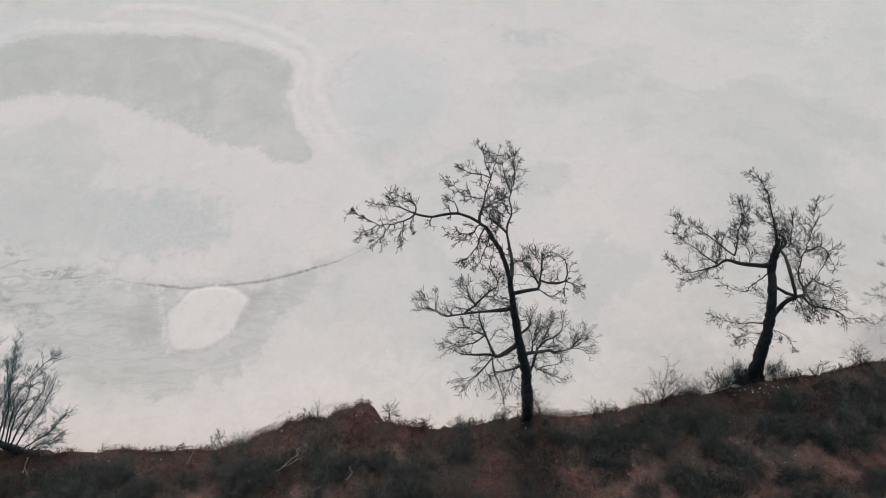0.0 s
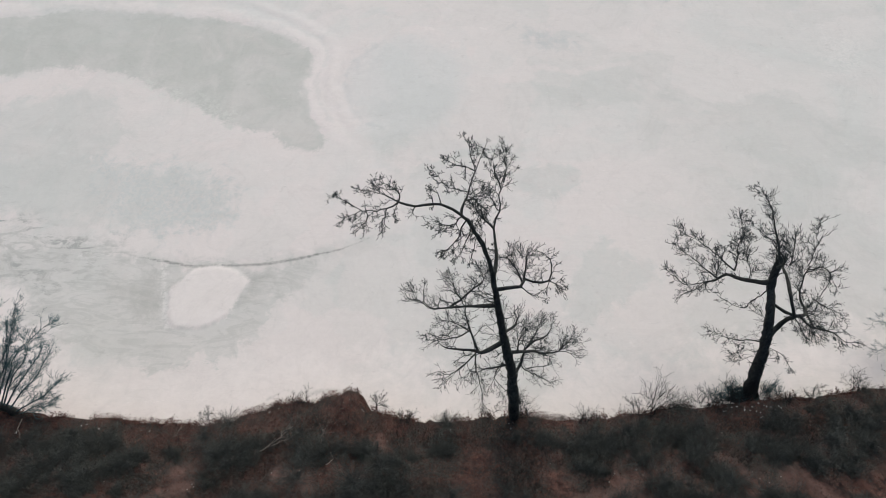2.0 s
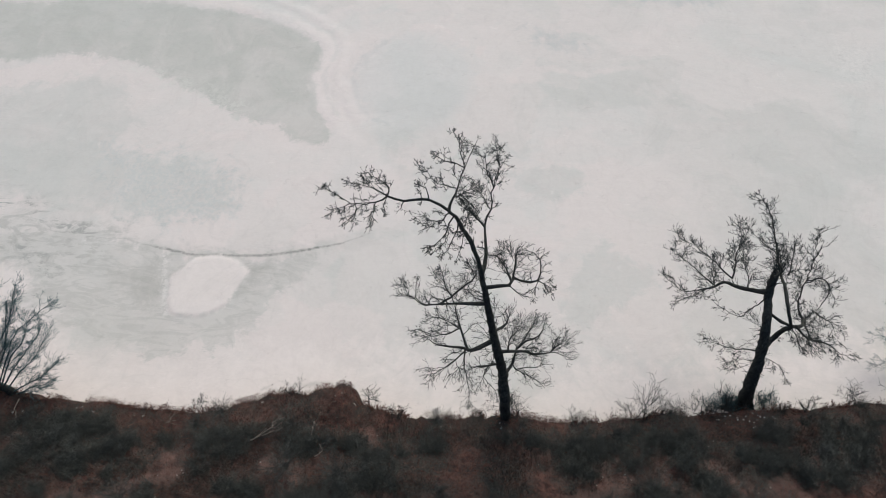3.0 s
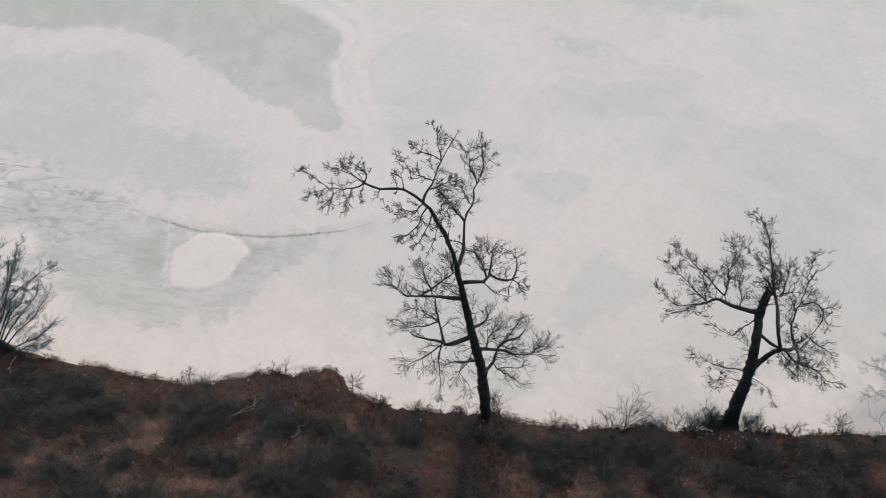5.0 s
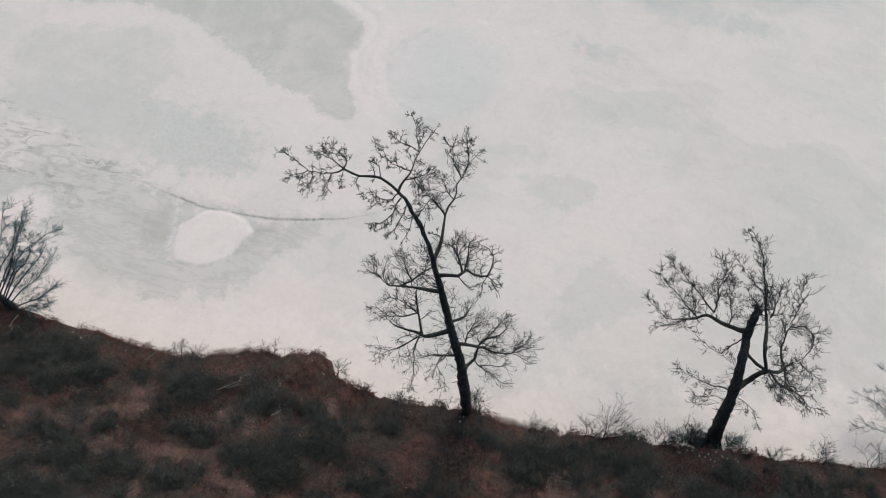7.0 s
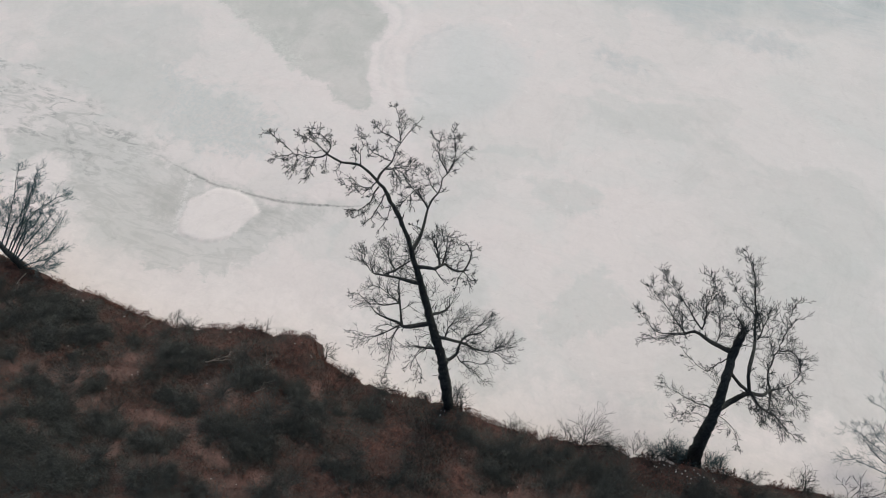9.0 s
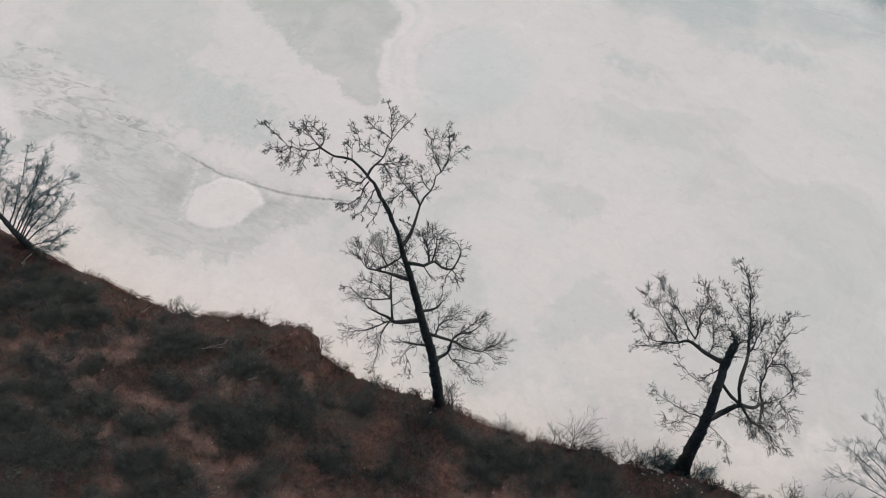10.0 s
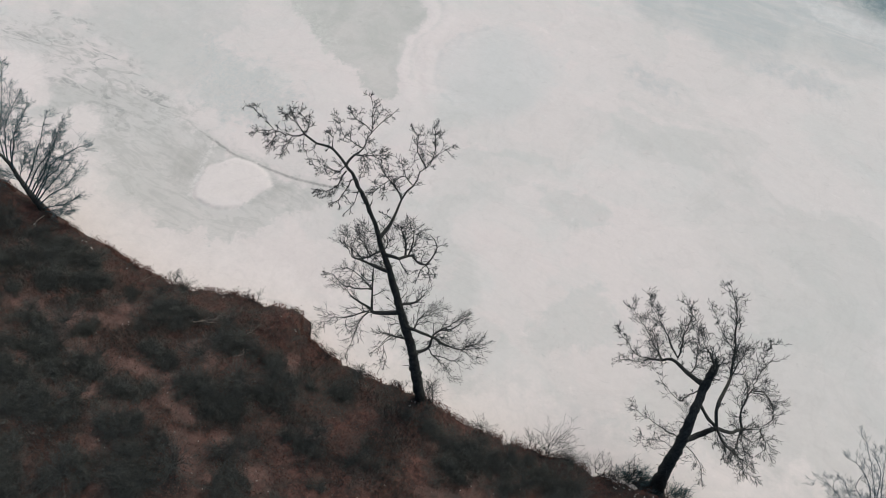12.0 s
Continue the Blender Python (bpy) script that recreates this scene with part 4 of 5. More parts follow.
rng = random.Random(21)
willow = tagged(new("bare_tree"), "many-stemmed bare willow leaning out from the bank edge", "tree")
trunk(willow, [(-14.90, 5.41, 0.58, 0.17), (-15.05, 5.69, 1.39, 0.14), (-15.49, 5.85, 1.70, 0.12), (-16.03, 6.06, 2.12, 0.09), (-16.69, 6.38, 2.76, 0.07), (-17.70, 6.52, 3.05, 0.04)], rng, BARK, 10)
stem(willow, [(-15.36, 5.85, 1.70, 0.030), (-14.53, 6.59, 2.99, 0.019), (-13.82, 7.13, 3.88, 0.012), (-12.45, 7.71, 4.88, 0.007)], rng, WILLOW, WILLOW_TWIG, 32, 0.42)
stem(willow, [(-15.17, 5.84, 1.68, 0.030), (-14.27, 6.27, 2.76, 0.019), (-13.53, 6.54, 3.55, 0.012), (-12.57, 6.96, 4.61, 0.007)], rng, WILLOW, WILLOW_TWIG, 32, 0.42)
stem(willow, [(-15.54, 5.94, 1.88, 0.030), (-14.85, 6.47, 2.90, 0.019), (-14.17, 6.97, 3.87, 0.012), (-13.21, 7.87, 5.63, 0.007)], rng, WILLOW, WILLOW_TWIG, 32, 0.42)
stem(willow, [(-15.82, 6.03, 2.06, 0.030), (-15.08, 6.61, 3.28, 0.019), (-14.56, 7.09, 4.28, 0.012), (-13.88, 7.76, 5.67, 0.007)], rng, WILLOW, WILLOW_TWIG, 32, 0.42)
stem(willow, [(-15.69, 5.97, 1.94, 0.030), (-14.93, 6.53, 3.10, 0.019), (-13.98, 7.10, 4.29, 0.012), (-13.44, 7.50, 5.13, 0.007)], rng, WILLOW, WILLOW_TWIG, 32, 0.42)
stem(willow, [(-16.09, 6.13, 2.26, 0.022), (-15.66, 6.57, 3.16, 0.011), (-15.07, 6.91, 3.88, 0.005)], rng, WILLOW, WILLOW_TWIG, 32, 0.42)
stem(willow, [(-16.36, 6.23, 2.47, 0.030), (-16.19, 6.67, 3.53, 0.019), (-15.67, 7.02, 4.40, 0.012), (-14.67, 7.62, 5.79, 0.007)], rng, WILLOW, WILLOW_TWIG, 32, 0.42)
stem(willow, [(-16.62, 6.35, 2.70, 0.030), (-16.53, 6.80, 3.62, 0.019), (-16.24, 7.24, 4.51, 0.012), (-15.24, 7.92, 5.91, 0.007)], rng, WILLOW, WILLOW_TWIG, 32, 0.42)
stem(willow, [(-16.75, 6.39, 2.79, 0.030), (-16.81, 6.83, 3.74, 0.019), (-16.38, 7.32, 4.79, 0.012), (-15.85, 8.21, 6.65, 0.007)], rng, WILLOW, WILLOW_TWIG, 32, 0.42)
stem(willow, [(-15.07, 5.79, 1.58, 0.030), (-14.37, 6.27, 2.23, 0.019), (-13.80, 6.64, 2.68, 0.012), (-13.20, 7.15, 3.41, 0.007)], rng, WILLOW, WILLOW_TWIG, 32, 0.42)
stem(willow, [(-14.91, 5.71, 1.42, 0.030), (-14.30, 5.91, 1.79, 0.019), (-13.58, 6.13, 2.21, 0.012), (-12.82, 6.45, 2.84, 0.007)], rng, WILLOW, WILLOW_TWIG, 32, 0.42)
stem(willow, [(-14.87, 5.65, 1.31, 0.022), (-14.17, 5.82, 1.67, 0.011), (-13.44, 5.95, 1.98, 0.005)], rng, WILLOW, WILLOW_TWIG, 32, 0.42)
stem(willow, [(-16.48, 6.30, 2.61, 0.030), (-16.06, 6.82, 3.67, 0.019), (-15.90, 7.07, 4.18, 0.012), (-15.31, 7.40, 4.88, 0.007)], rng, WILLOW, WILLOW_TWIG, 32, 0.42)
stem(willow, [(-16.90, 6.41, 2.82, 0.022), (-17.80, 6.75, 3.59, 0.011), (-18.05, 7.33, 4.82, 0.005)], rng, WILLOW, WILLOW_TWIG, 32, 0.42)
stem(willow, [(-17.01, 6.51, 3.01, 0.022), (-17.23, 7.17, 4.47, 0.011), (-16.89, 7.90, 6.06, 0.005)], rng, WILLOW, WILLOW_TWIG, 32, 0.42)
stem(willow, [(-17.34, 6.49, 2.98, 0.022), (-18.81, 6.69, 3.43, 0.011), (-19.03, 7.30, 4.69, 0.005)], rng, WILLOW, WILLOW_TWIG, 32, 0.42)
stem(willow, [(-15.96, 6.07, 2.15, 0.022), (-16.97, 6.01, 1.97, 0.011), (-18.17, 5.89, 1.67, 0.005)], rng, WILLOW, WILLOW_TWIG, 32, 0.42)
stem(willow, [(-16.25, 6.13, 2.27, 0.022), (-17.24, 6.06, 2.15, 0.011), (-18.19, 6.10, 2.25, 0.005)], rng, WILLOW, WILLOW_TWIG, 32, 0.42)
stem(willow, [(-15.46, 5.91, 1.81, 0.030), (-14.53, 6.68, 3.27, 0.019), (-14.19, 7.13, 4.09, 0.012), (-13.80, 7.58, 4.90, 0.007)], rng, WILLOW, WILLOW_TWIG, 32, 0.42)
stem(willow, [(-15.27, 5.85, 1.69, 0.030), (-14.42, 6.46, 2.94, 0.019), (-13.67, 6.84, 3.71, 0.012), (-13.03, 7.34, 4.73, 0.007)], rng, WILLOW, WILLOW_TWIG, 32, 0.42)

rng = random.Random(22)
pale_tree = tagged(new("bare_tree"), "pale fine-twigged bare tree rising from below the bank", "tree")
trunk(pale_tree, [(19.04, 8.97, -0.10, 0.16), (18.59, 9.37, 0.47, 0.12), (18.25, 9.82, 1.03, 0.06)], rng, BARK, 10)
stem(pale_tree, [(18.39, 9.51, 0.63, 0.028), (17.48, 9.92, 1.17, 0.019), (16.79, 10.08, 1.41, 0.013), (16.13, 10.26, 1.67, 0.009), (15.78, 10.25, 1.69, 0.006)], rng, PALE_TWIG, PALE_TWIG, 14, 0.4)
stem(pale_tree, [(18.35, 9.56, 0.69, 0.028), (17.44, 10.04, 1.36, 0.017), (16.79, 10.26, 1.70, 0.010), (16.49, 10.45, 1.99, 0.006)], rng, PALE_TWIG, PALE_TWIG, 14, 0.4)
stem(pale_tree, [(18.34, 9.60, 0.75, 0.028), (17.42, 10.24, 1.56, 0.017), (16.86, 10.51, 1.91, 0.010), (16.81, 10.87, 2.37, 0.006)], rng, PALE_TWIG, PALE_TWIG, 14, 0.4)
stem(pale_tree, [(18.37, 9.67, 0.84, 0.028), (17.54, 10.45, 1.80, 0.017), (17.08, 10.90, 2.34, 0.010), (16.28, 11.57, 3.15, 0.006)], rng, PALE_TWIG, PALE_TWIG, 14, 0.4)
stem(pale_tree, [(18.39, 9.71, 0.89, 0.028), (17.70, 10.55, 1.88, 0.017), (17.29, 11.09, 2.51, 0.010), (16.84, 11.73, 3.25, 0.006)], rng, PALE_TWIG, PALE_TWIG, 14, 0.4)
stem(pale_tree, [(18.36, 9.79, 0.98, 0.028), (17.97, 10.64, 2.04, 0.013), (17.39, 11.69, 3.35, 0.006)], rng, PALE_TWIG, PALE_TWIG, 14, 0.4)
stem(pale_tree, [(18.38, 9.80, 1.00, 0.028), (18.31, 10.63, 2.07, 0.013), (18.30, 11.40, 3.06, 0.006)], rng, PALE_TWIG, PALE_TWIG, 14, 0.4)
stem(pale_tree, [(18.32, 9.42, 0.52, 0.028), (17.35, 9.54, 0.71, 0.017), (16.55, 9.57, 0.78, 0.010), (16.20, 9.43, 0.65, 0.006)], rng, PALE_TWIG, PALE_TWIG, 14, 0.4)
stem(pale_tree, [(18.36, 9.49, 0.61, 0.028), (17.35, 9.80, 0.97, 0.017), (16.59, 10.13, 1.34, 0.010), (16.31, 10.40, 1.65, 0.006)], rng, PALE_TWIG, PALE_TWIG, 14, 0.4)
stem(pale_tree, [(18.37, 9.62, 0.77, 0.028), (17.40, 10.50, 1.80, 0.017), (16.78, 10.97, 2.31, 0.010), (16.33, 11.10, 2.39, 0.006)], rng, PALE_TWIG, PALE_TWIG, 14, 0.4)
stem(pale_tree, [(18.36, 9.70, 0.88, 0.028), (17.66, 10.40, 1.74, 0.017), (17.26, 10.97, 2.43, 0.010), (16.81, 11.31, 2.85, 0.006)], rng, PALE_TWIG, PALE_TWIG, 14, 0.4)
stem(pale_tree, [(18.39, 9.75, 0.94, 0.028), (17.83, 10.51, 1.94, 0.017), (17.71, 10.97, 2.58, 0.010), (17.29, 11.34, 3.10, 0.006)], rng, PALE_TWIG, PALE_TWIG, 14, 0.4)


# ---- shrubs on the bank ----
def shrub_meshes(seed, radius, height, count):
    """A low sprawling shrub: several tussocks of thin stems with fine leaves."""
    rng = random.Random(seed)
    stems, leaves, faces = Tubes(), [], []
    heads = [(rng.gauss(0, 0.55) * radius, rng.gauss(0, 0.4) * radius, rng.uniform(0.35, 0.75) * radius) for _ in range(6)]
    for _ in range(count):
        hx, hy, hr = rng.choice(heads)
        a, out = rng.uniform(0, 2 * math.pi), rng.random() ** 0.55 * 1.15
        foot = Vector((hx + rng.gauss(0, 0.05), hy + rng.gauss(0, 0.05), -0.04))
        tip = Vector((hx + math.cos(a) * hr * out, hy + math.sin(a) * hr * out, height * (1.05 - 0.7 * out * out) * rng.uniform(0.5, 1.15)))
        mid = (foot + tip) * 0.5 + Vector(rng.gauss(0, 0.04) for _ in range(3))
        stems.add([foot, mid, tip], [0.006, 0.005, 0.003], 3)
        for _ in range(20):
            p = foot.lerp(tip, rng.uniform(0.3, 1.08)) + Vector(rng.gauss(0, 0.045) for _ in range(3))
            u = (Vector(rng.gauss(0, 1) for _ in range(3)) + (tip - foot) * 3 + Vector((0, 0, 0.7))).normalized()
            w = u.orthogonal().normalized()
            w.rotate(Matrix.Rotation(rng.uniform(0, 6.28), 3, u))
            s, i = rng.uniform(0.014, 0.036), len(leaves)
            leaves += [p - u * s, p + w * s * 0.17, p + u * s, p - w * s * 0.17]
            faces.append((i, i + 1, i + 2, i + 3))
    return stems.mesh("shrub", HEATH), mesh_of("foliage", leaves, faces, HEATH, False)


SHRUBS = [shrub_meshes(100 + k, *d) for k, d in enumerate([(0.6, 0.36, 260), (0.5, 0.32, 210), (0.8, 0.38, 340), (0.4, 0.26, 150), (1.0, 0.42, 420)])]


def shrub(x, y, kind, size, turn, label="low dark grey-green heather shrub on red soil"):
    stems, foliage = SHRUBS[kind]
    ob = tagged(new("shrub", stems), label, "shrub", "heather shrubs on the bank")
    ob.matrix_world = pose(x, y, on_bank(x, y) - 0.03, 0, 0, turn) @ Matrix.Diagonal((size, size, size * 0.9, 1))
    child("foliage", foliage, ob)
    return ob


rng = random.Random(5)
PLACED_MID = [(-11.1, 3.2), (-9.9, 4.0), (-6.9, 4.45), (-5.8, 2.8), (-6.8, 1.35), (-8.2, 2.2), (-3.4, 4.2), (-2.05, 2.2), (-4.5, 1.5), (-4.0, 0.5), (-10, 1.5), (-7.5, 0), (-5.9, -0.3), (-2.2, 4.4), (0.3, 4.9), (-1.8, 3.4), (-3.25, 2.3), (-2.6, -0.7), (-0.6, 0.7), (0.5, 2.5), (5.9, 5.2), (4.9, 5.3), (7.5, 5.9), (8.7, 4.3), (8.5, 5.2), (10.4, 5.3), (11.1, 5.1), (13.8, 5.8)]
# the four from (-15.0, 2.6) to (-10.8, 4.5) are added to darken that corner
PLACED_REST = [(12.4, 4.7), (13.4, 5.0), (7.2, 3.4), (11.5, 6.2), (13.2, 7.0), (14.9, 7.2), (-16.5, 4.6), (-15.3, 3.9), (-13.6, 4.3), (-12.4, 4.6), (-14.2, 3.2), (-12.7, 3.6), (3.6, 5.4), (5.6, 5.6), (6.8, 6.0), (14.2, 6.3), (-15.0, 2.6), (-13.2, 2.8), (-11.8, 4.2), (-10.8, 4.5), (-15.8, 3.2), (-4.3, -1.3), (-6.5, -1.8), (-5.2, -2.2), (-8.3, 0.9), (-6.7, -1.0), (-8.9, -0.3)]
spots = []
for x, y in PLACED_MID + PLACED_REST:
    for k in range(2):
        spots.append((x + rng.gauss(0, 0.28) * (k > 0), y + rng.gauss(0, 0.2) * (k > 0), rng.choice((0, 1, 2, 4)), rng.uniform(0.85, 1.25)))
while len(spots) < 300:
    x, y = rng.uniform(-19, 18), rng.uniform(-4.5, 7)
    d = float(edge_of(np.array(x))) - y
    if d < 0.35 or (-6.2 < x < -1.8 and d < 2.2 and rng.random() > 0.25) or float(bareness(np.array(x), np.array(y))) > 0.25 or float(fractal(np.array(x * 0.8), np.array(y * 0.8), 81, 3)) < -0.08 + 0.1 * (d < 1.5):
        continue
    spots.append((x, y, rng.randrange(5), rng.uniform(0.65, 1.25)))
for x, y, kind, size in spots:
    inland = float(edge_of(np.array(x))) - y
    if inland < 1.3:
        y, size = y - 0.45 * (1.3 - inland), size * (0.6 + 0.25 * max(0, inland))
    shrub(x, y, kind, size, rng.uniform(0, 360))


# ---- bare bushes along the edge ----
def twig_bush(x, y, z, height, stems, seed, label, twig=None, way=(0, 0.55, 0.7)):
    rng = random.Random(seed)
    ob = tagged(new("bush"), label, "bush", "bare bushes on the bank edge")
    for k in range(stems):
        t = Tubes()
        w = Vector(way) + Vector((rng.gauss(0, 0.45), rng.gauss(0, 0.25), rng.gauss(0, 0.2)))
        shoot(t, Vector((x + rng.gauss(0, 0.12), y + rng.gauss(0, 0.08), z - 0.05)), w, height * rng.uniform(0.6, 1.1), 0.012, rng, 0, Vector(way) * 0.4, 0.2, (5, 4), 0.004)
        child("stem", t.mesh("stem", twig or TWIG), ob)
    return ob


DARK_BUSH, FINE_BUSH = "bare dark twiggy bush at the bank edge", "sparse fine bare sapling at the bank edge"
for n_, (x, y, h, stems, fine) in enumerate([(7.5, 6.55, 1.15, 9, 0), (7.0, 6.45, 0.7, 5, 0), (5.05, 6.1, 0.9, 5, 1), (9.3, 7.0, 0.7, 8, 0), (10.3, 7.2, 0.65, 9, 0), (10.0, 7.0, 0.5, 6, 0), (12.0, 7.15, 0.5, 8, 0), (14.7, 7.7, 0.7, 6, 0), (13.0, 7.3, 0.55, 5, 0), (16.2, 8.0, 0.9, 6, 0),
                                            (-4.9, 6.5, 0.5, 6, 0), (-2.2, 6.4, 0.6, 6, 0), (-1.0, 5.85, 0.4, 8, 0), (0.3, 5.9, 0.45, 8, 0), (3.05, 6.3, 0.75, 14, 0), (-8.1, 5.75, 0.5, 5, 0), (1.8, 6.2, 0.4, 5, 0)]):
    twig_bush(x, y, max(0.1, on_bank(x, min(y, float(edge_of(np.array(x))) - 0.05))), h, stems, 300 + n_, FINE_BUSH if fine else DARK_BUSH)

for n_, (x, y, z, h, stems) in enumerate([(10.75, 7.75, 0.15, 0.6, 13), (10.25, 7.5, 0.3, 0.55, 12), (11.05, 7.6, 0.2, 0.5, 12), (11.95, 7.75, 0.15, 0.55, 12), (12.3, 7.55, 0.3, 0.45, 9)]):
    twig_bush(x, y, z, h, stems, 340 + n_, "tangled blue-grey bush around the leaning tree's foot", WILLOW)


# ---- fallen branches, snow and stones ----
def dead_branch(x, y, x1, y1, r, seed):
    rng = random.Random(seed)
    rows = []
    for k in range(6):
        u = k / 5
        px, py = x + (x1 - x) * u + rng.gauss(0, 0.05), y + (y1 - y) * u + rng.gauss(0, 0.05)
        rows.append((px, py, on_bank(px, py) + 0.12 + 0.05 * math.sin(3 * u), 0.6 * r * (1 - 0.75 * u)))
    path, radii = smooth_path(rows, 0.1, 0.008, rng)
    t = Tubes()
    t.add(path, radii, 6)
    ob = tagged(new("fallen_branch", t.mesh("fallen_branch", DEADWOOD)), "bleached dead branch lying on the red bank", "branch", "fallen branches")
    for k in range(6):
        i = rng.randint(2, len(path) - 2)
        f = Tubes()
        way = aside((path[i + 1] - path[i]).normalized(), 40, rng)
        way.z = abs(way.z) * 0.2
        shoot(f, path[i], way, 0.4, radii[i] * 0.7, rng, 2, Vector((0, 0, 0)), 0.2)
        child("fork", f.mesh("fork", DEADWOOD), ob)


for n_, row in enumerate([(-5.6, 4.45, -4.8, 5.4, 0.035), (-5.3, 4.75, -4.75, 5.0, 0.022), (-3.55, 4.6, -3.7, 5.4, 0.018), (-3.3, 4.0, -3.0, 4.75, 0.018), (-14.6, 5.4, -14.1, 4.6, 0.03), (-9.0, 5.05, -8.8, 5.3, 0.015)]):
    dead_branch(*row, 400 + n_)


def lump(name, seed, rx, ry, rz, material):
    bm = bmesh.new()
    bmesh.ops.create_icosphere(bm, subdivisions=2, radius=1)
    rng = random.Random(seed)
    off = Vector((rng.uniform(0, 50), rng.uniform(0, 50), 0))
    for v in bm.verts:
        v.co *= 1 + 0.5 * noise.noise(v.co * 1.3 + off)
        v.co.x, v.co.y, v.co.z = v.co.x * rx, v.co.y * ry, v.co.z * rz
    me = bpy.data.meshes.new(name)
    bm.to_mesh(me)
    bm.free()
    me.materials.append(material)
    return me


snow_mesh = [lump("snow_patch", 500 + k, 0.08, 0.045, 0.03, SNOW) for k in range(4)]
stone_mesh = [lump("stone", 510 + k, 0.035, 0.028, 0.02, STONE) for k in range(5)]
rng = random.Random(9)
SNOW_SPOTS = [(-3.2, 6.3), (-2.6, 6.2), (2.5, 6.0), (2.55, 5.85), (0.8, 5.7), (10.2, 6.9), (10.9, 6.95), (10.6, 6.8), (11.2, 6.8), (11.6, 6.85), (-11.7, 5.2), (-14.2, 5.0), (-12.4, 5.3), (-9.9, 5.2), (-14.5, 4.95), (-5.6, 6.2), (11.0, 6.5), (9.9, 6.75), (10.4, 6.95), (10.7, 7.0), (11.35, 6.95), (10.05, 6.9), (11.8, 7.0), (11.05, 6.7)]
for x, y in [(x + rng.gauss(0, 0.14) * k, y + rng.gauss(0, 0.1) * k) for x, y in SNOW_SPOTS for k in range(2)]:
    ob = tagged(new("snow_patch", rng.choice(snow_mesh)), "small patch of old white snow on the bank", "snow", "snow patches")
    s = rng.uniform(0.22, 0.5)
    ob.matrix_world = pose(x, y, on_bank(x, y) + 0.02, rng.uniform(-8, 8), 0, rng.uniform(0, 360)) @ Matrix.Diagonal((s, s, s, 1))
count = 0
while count < 260:
    x, y = rng.uniform(-14, 15), rng.uniform(-3, 7)
    if float(edge_of(np.array(x))) - y < 0.2 or float(bareness(np.array(x), np.array(y))) < 0.2 and rng.random() > 0.25:
        continue
    ob = tagged(new("stone", rng.choice(stone_mesh)), "small pale stone on the red soil", "stone", "stones on the bank")
    s = rng.uniform(0.3, 1.0)
    ob.matrix_world = pose(x, y, on_bank(x, y) + 0.005, 0, 0, rng.uniform(0, 360)) @ Matrix.Diagonal((s, s, s, 1))
    count += 1


# ---- fallen leaves and bracken ----
def litter(count, seed):
    rng = np.random.default_rng(seed)
    x, y = rng.uniform(-19.5, 18.5, count * 2), rng.uniform(-4.8, 8, count * 2)
    d = edge_of(x) - y
    keep = (d > -0.08 * rng.random(count * 2)) & (rng.random(count * 2) < 0.35 + 0.65 * (bareness(x, y) < 0.2) * (0.35 + (fractal(x * 0.7, y * 0.7, 91, 3) > 0)) * (1 - 0.55 * smooth_step(3, 8, x)) + 0.5 * (d < 1.1))
    x, y = x[keep][:count], y[keep][:count]
    z = np.where(edge_of(x) > y, bank_height(x, y), 1.25) + rng.uniform(0.0, 0.05, len(x))
    size, a = rng.uniform(0.009, 0.03, len(x)), rng.uniform(0, 2 * np.pi, len(x))
    tilt = rng.normal(0, 0.5, (len(x), 2))
    u = np.stack([np.cos(a), np.sin(a), tilt[:, 0]], -1) * size[:, None]
    w = np.stack([-np.sin(a), np.cos(a), tilt[:, 1]], -1) * size[:, None] * 0.45
    p = np.stack([x, y, z], -1)
    verts = np.stack([p - u, p + w, p + u, p - w], 1).reshape(-1, 3)
    return loose_mesh("bracken", verts, 4, LEAF)


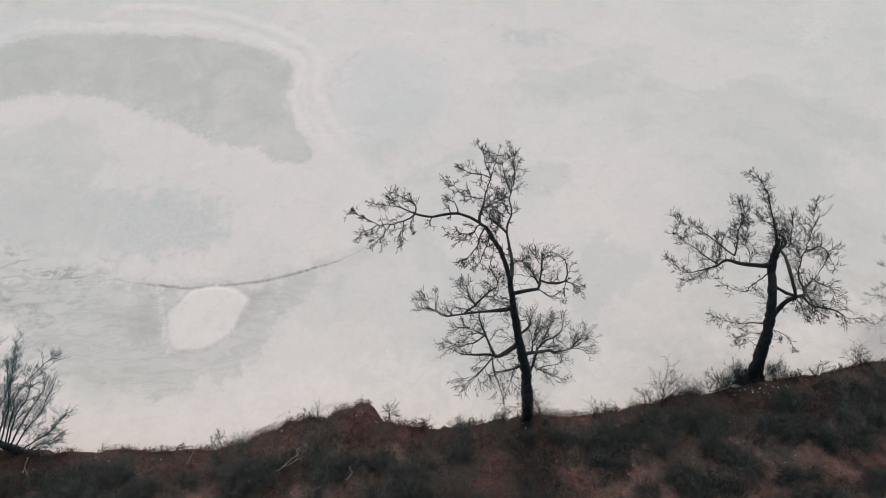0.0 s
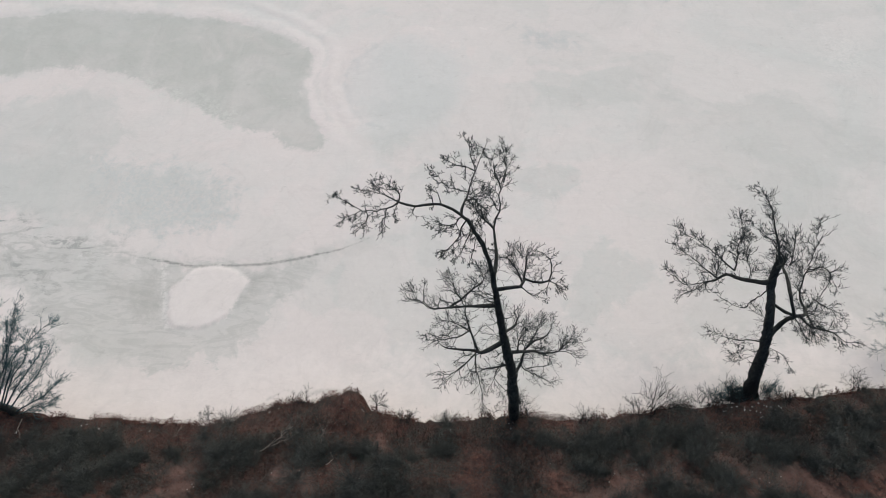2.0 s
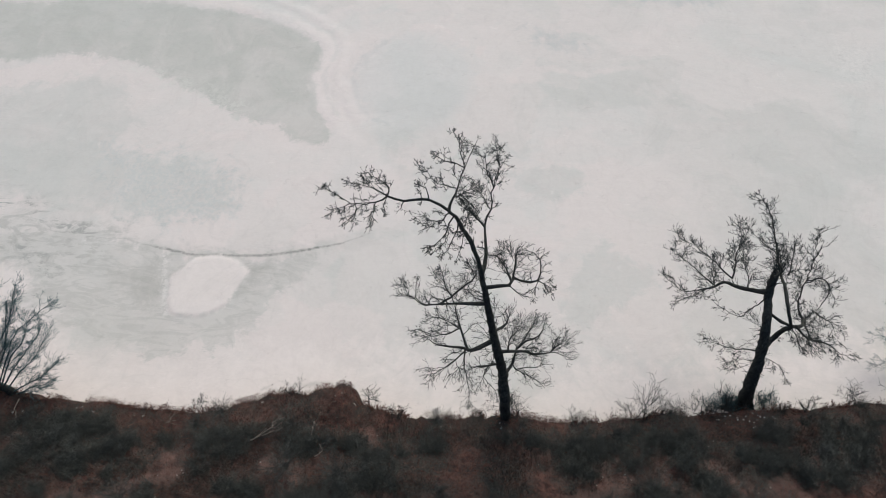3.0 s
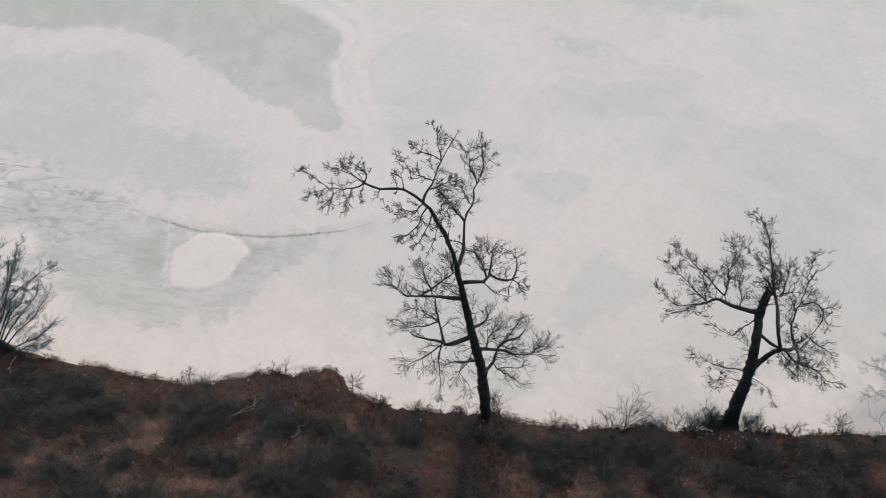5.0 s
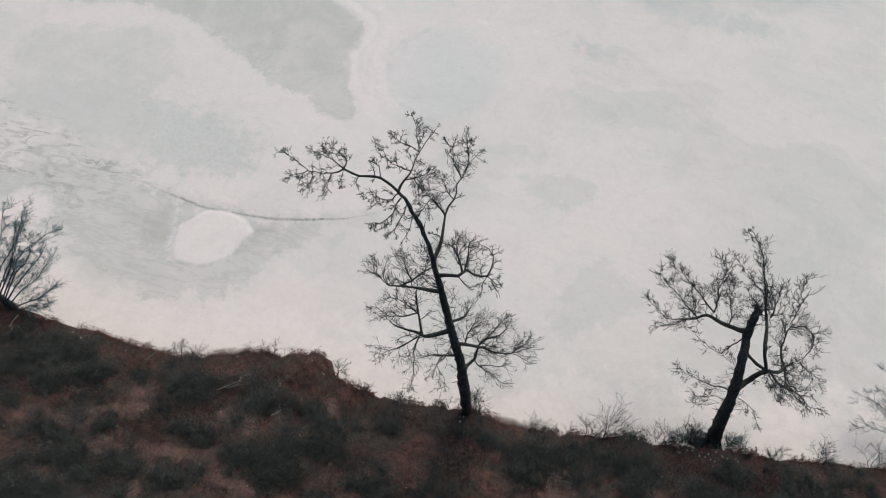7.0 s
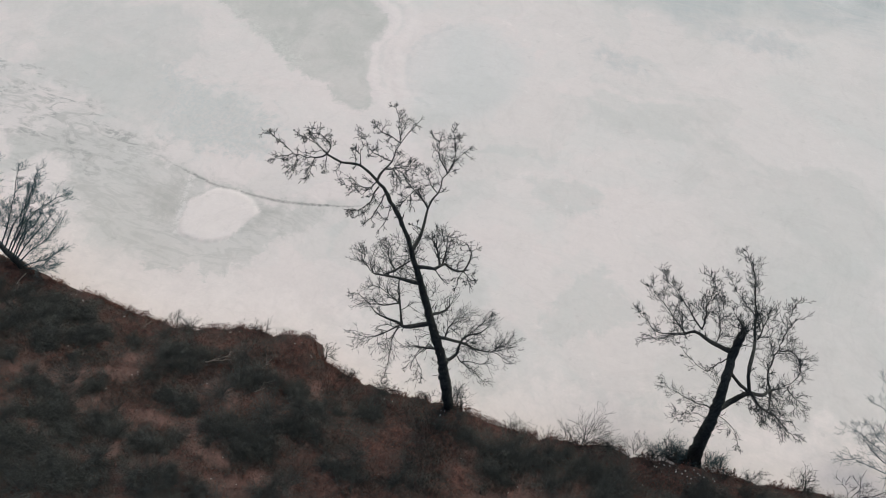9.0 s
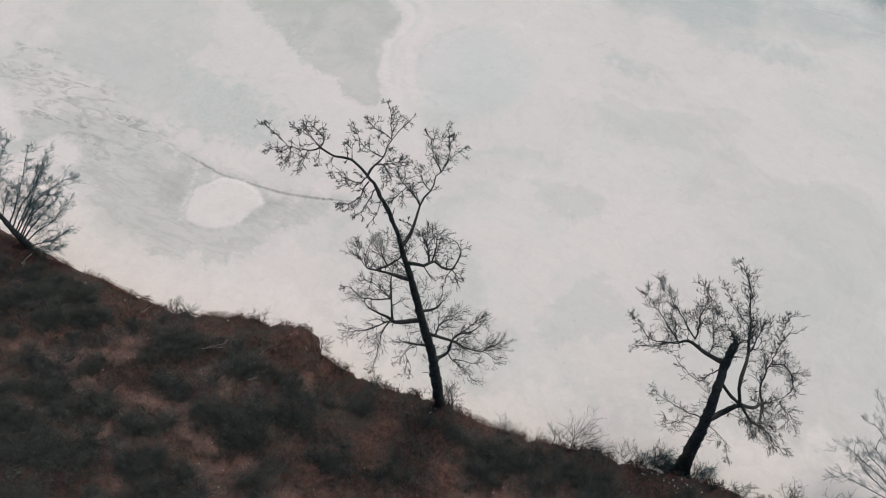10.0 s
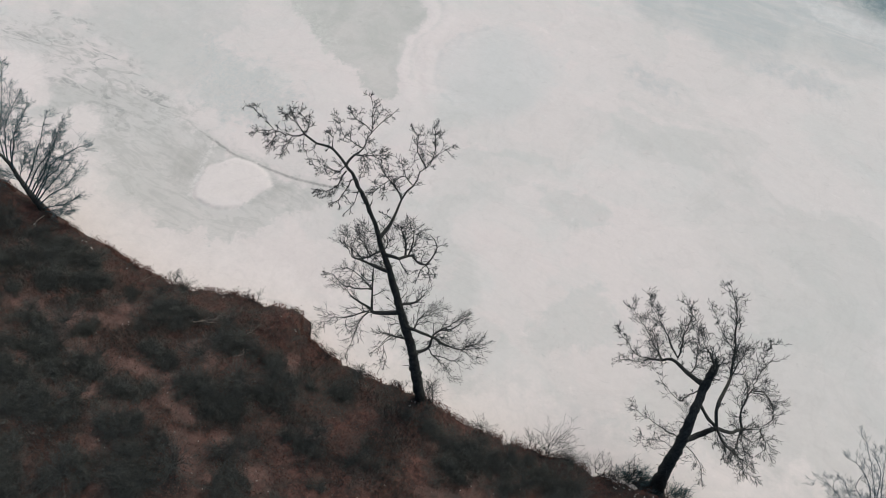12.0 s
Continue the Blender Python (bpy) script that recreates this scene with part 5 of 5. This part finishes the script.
def fringe(count, seed):
    """Ragged leaves and stems that hang over the edge of the bank."""
    rng = np.random.default_rng(seed)
    x = rng.uniform(-19.5, 18.5, count * 2)
    x = x[value_noise(x * 2.3, x * 0, 77) > 0.12 + 0.45 * rng.random(count * 2)][:count]
    y = edge_of(x) + rng.normal(0.04, 0.09, len(x))
    p = np.stack([x, y, 1.25 + rng.uniform(-0.12, 0.12, len(x))], -1)
    u, w = rng.normal(0, 1, (len(x), 3)), rng.normal(0, 1, (len(x), 3))
    size = rng.uniform(0.012, 0.045, (len(x), 1))
    u, w = u / np.linalg.norm(u, axis=1, keepdims=True) * size, w / np.linalg.norm(w, axis=1, keepdims=True) * size * 0.5
    verts = np.stack([p - u, p + w, p + u, p - w], 1).reshape(-1, 3)
    return loose_mesh("edge_bracken", verts, 4, LEAF)


tagged(new("edge_bracken", fringe(26000, 4)), "ragged dead bracken hanging over the bank edge", "bracken", kind="stuff")
tagged(new("bracken", litter(190000, 3)), "fallen rust-brown bracken and leaves over the bank", "bracken", kind="stuff")


def tufts(count, seed):
    """Fine upright stems of heather and dead grass between the shrubs."""
    rng = np.random.default_rng(seed)
    x, y = rng.uniform(-19.5, 18.5, count * 3), rng.uniform(-4.8, 8, count * 3)
    d = edge_of(x) - y
    dense = smooth_step(-0.16, 0.1, fractal(x * 0.75, y * 1.1, 81, 4)) * (bareness(x, y) < 0.3) * (0.35 + 0.65 * smooth_step(0.2, 1.4, d))
    keep = (d > 0.02) & (rng.random(count * 3) < 0.1 + 0.9 * dense)
    x, y = x[keep][:count], y[keep][:count]
    z = bank_height(x, y) - 0.02
    a, tall_ = rng.uniform(0, 2 * np.pi, len(x)), rng.uniform(0.06, 0.16, len(x)) + 0.14 * dense[keep][:count] * rng.random(len(x))
    p = np.stack([x, y, z], -1)
    w = np.stack([np.cos(a), np.sin(a), 0 * a], -1) * rng.uniform(0.004, 0.009, len(x))[:, None]
    top = p + np.stack([rng.normal(0, 0.07, len(x)), rng.normal(0.02, 0.07, len(x)), tall_], -1)
    verts = np.stack([p - w, p + w, top], 1).reshape(-1, 3)
    return loose_mesh("heath", verts, 3, HEATH)


tagged(new("heath", tufts(300000, 8)), "fine dark heather stems and dead grass on the bank", "heath", kind="stuff")
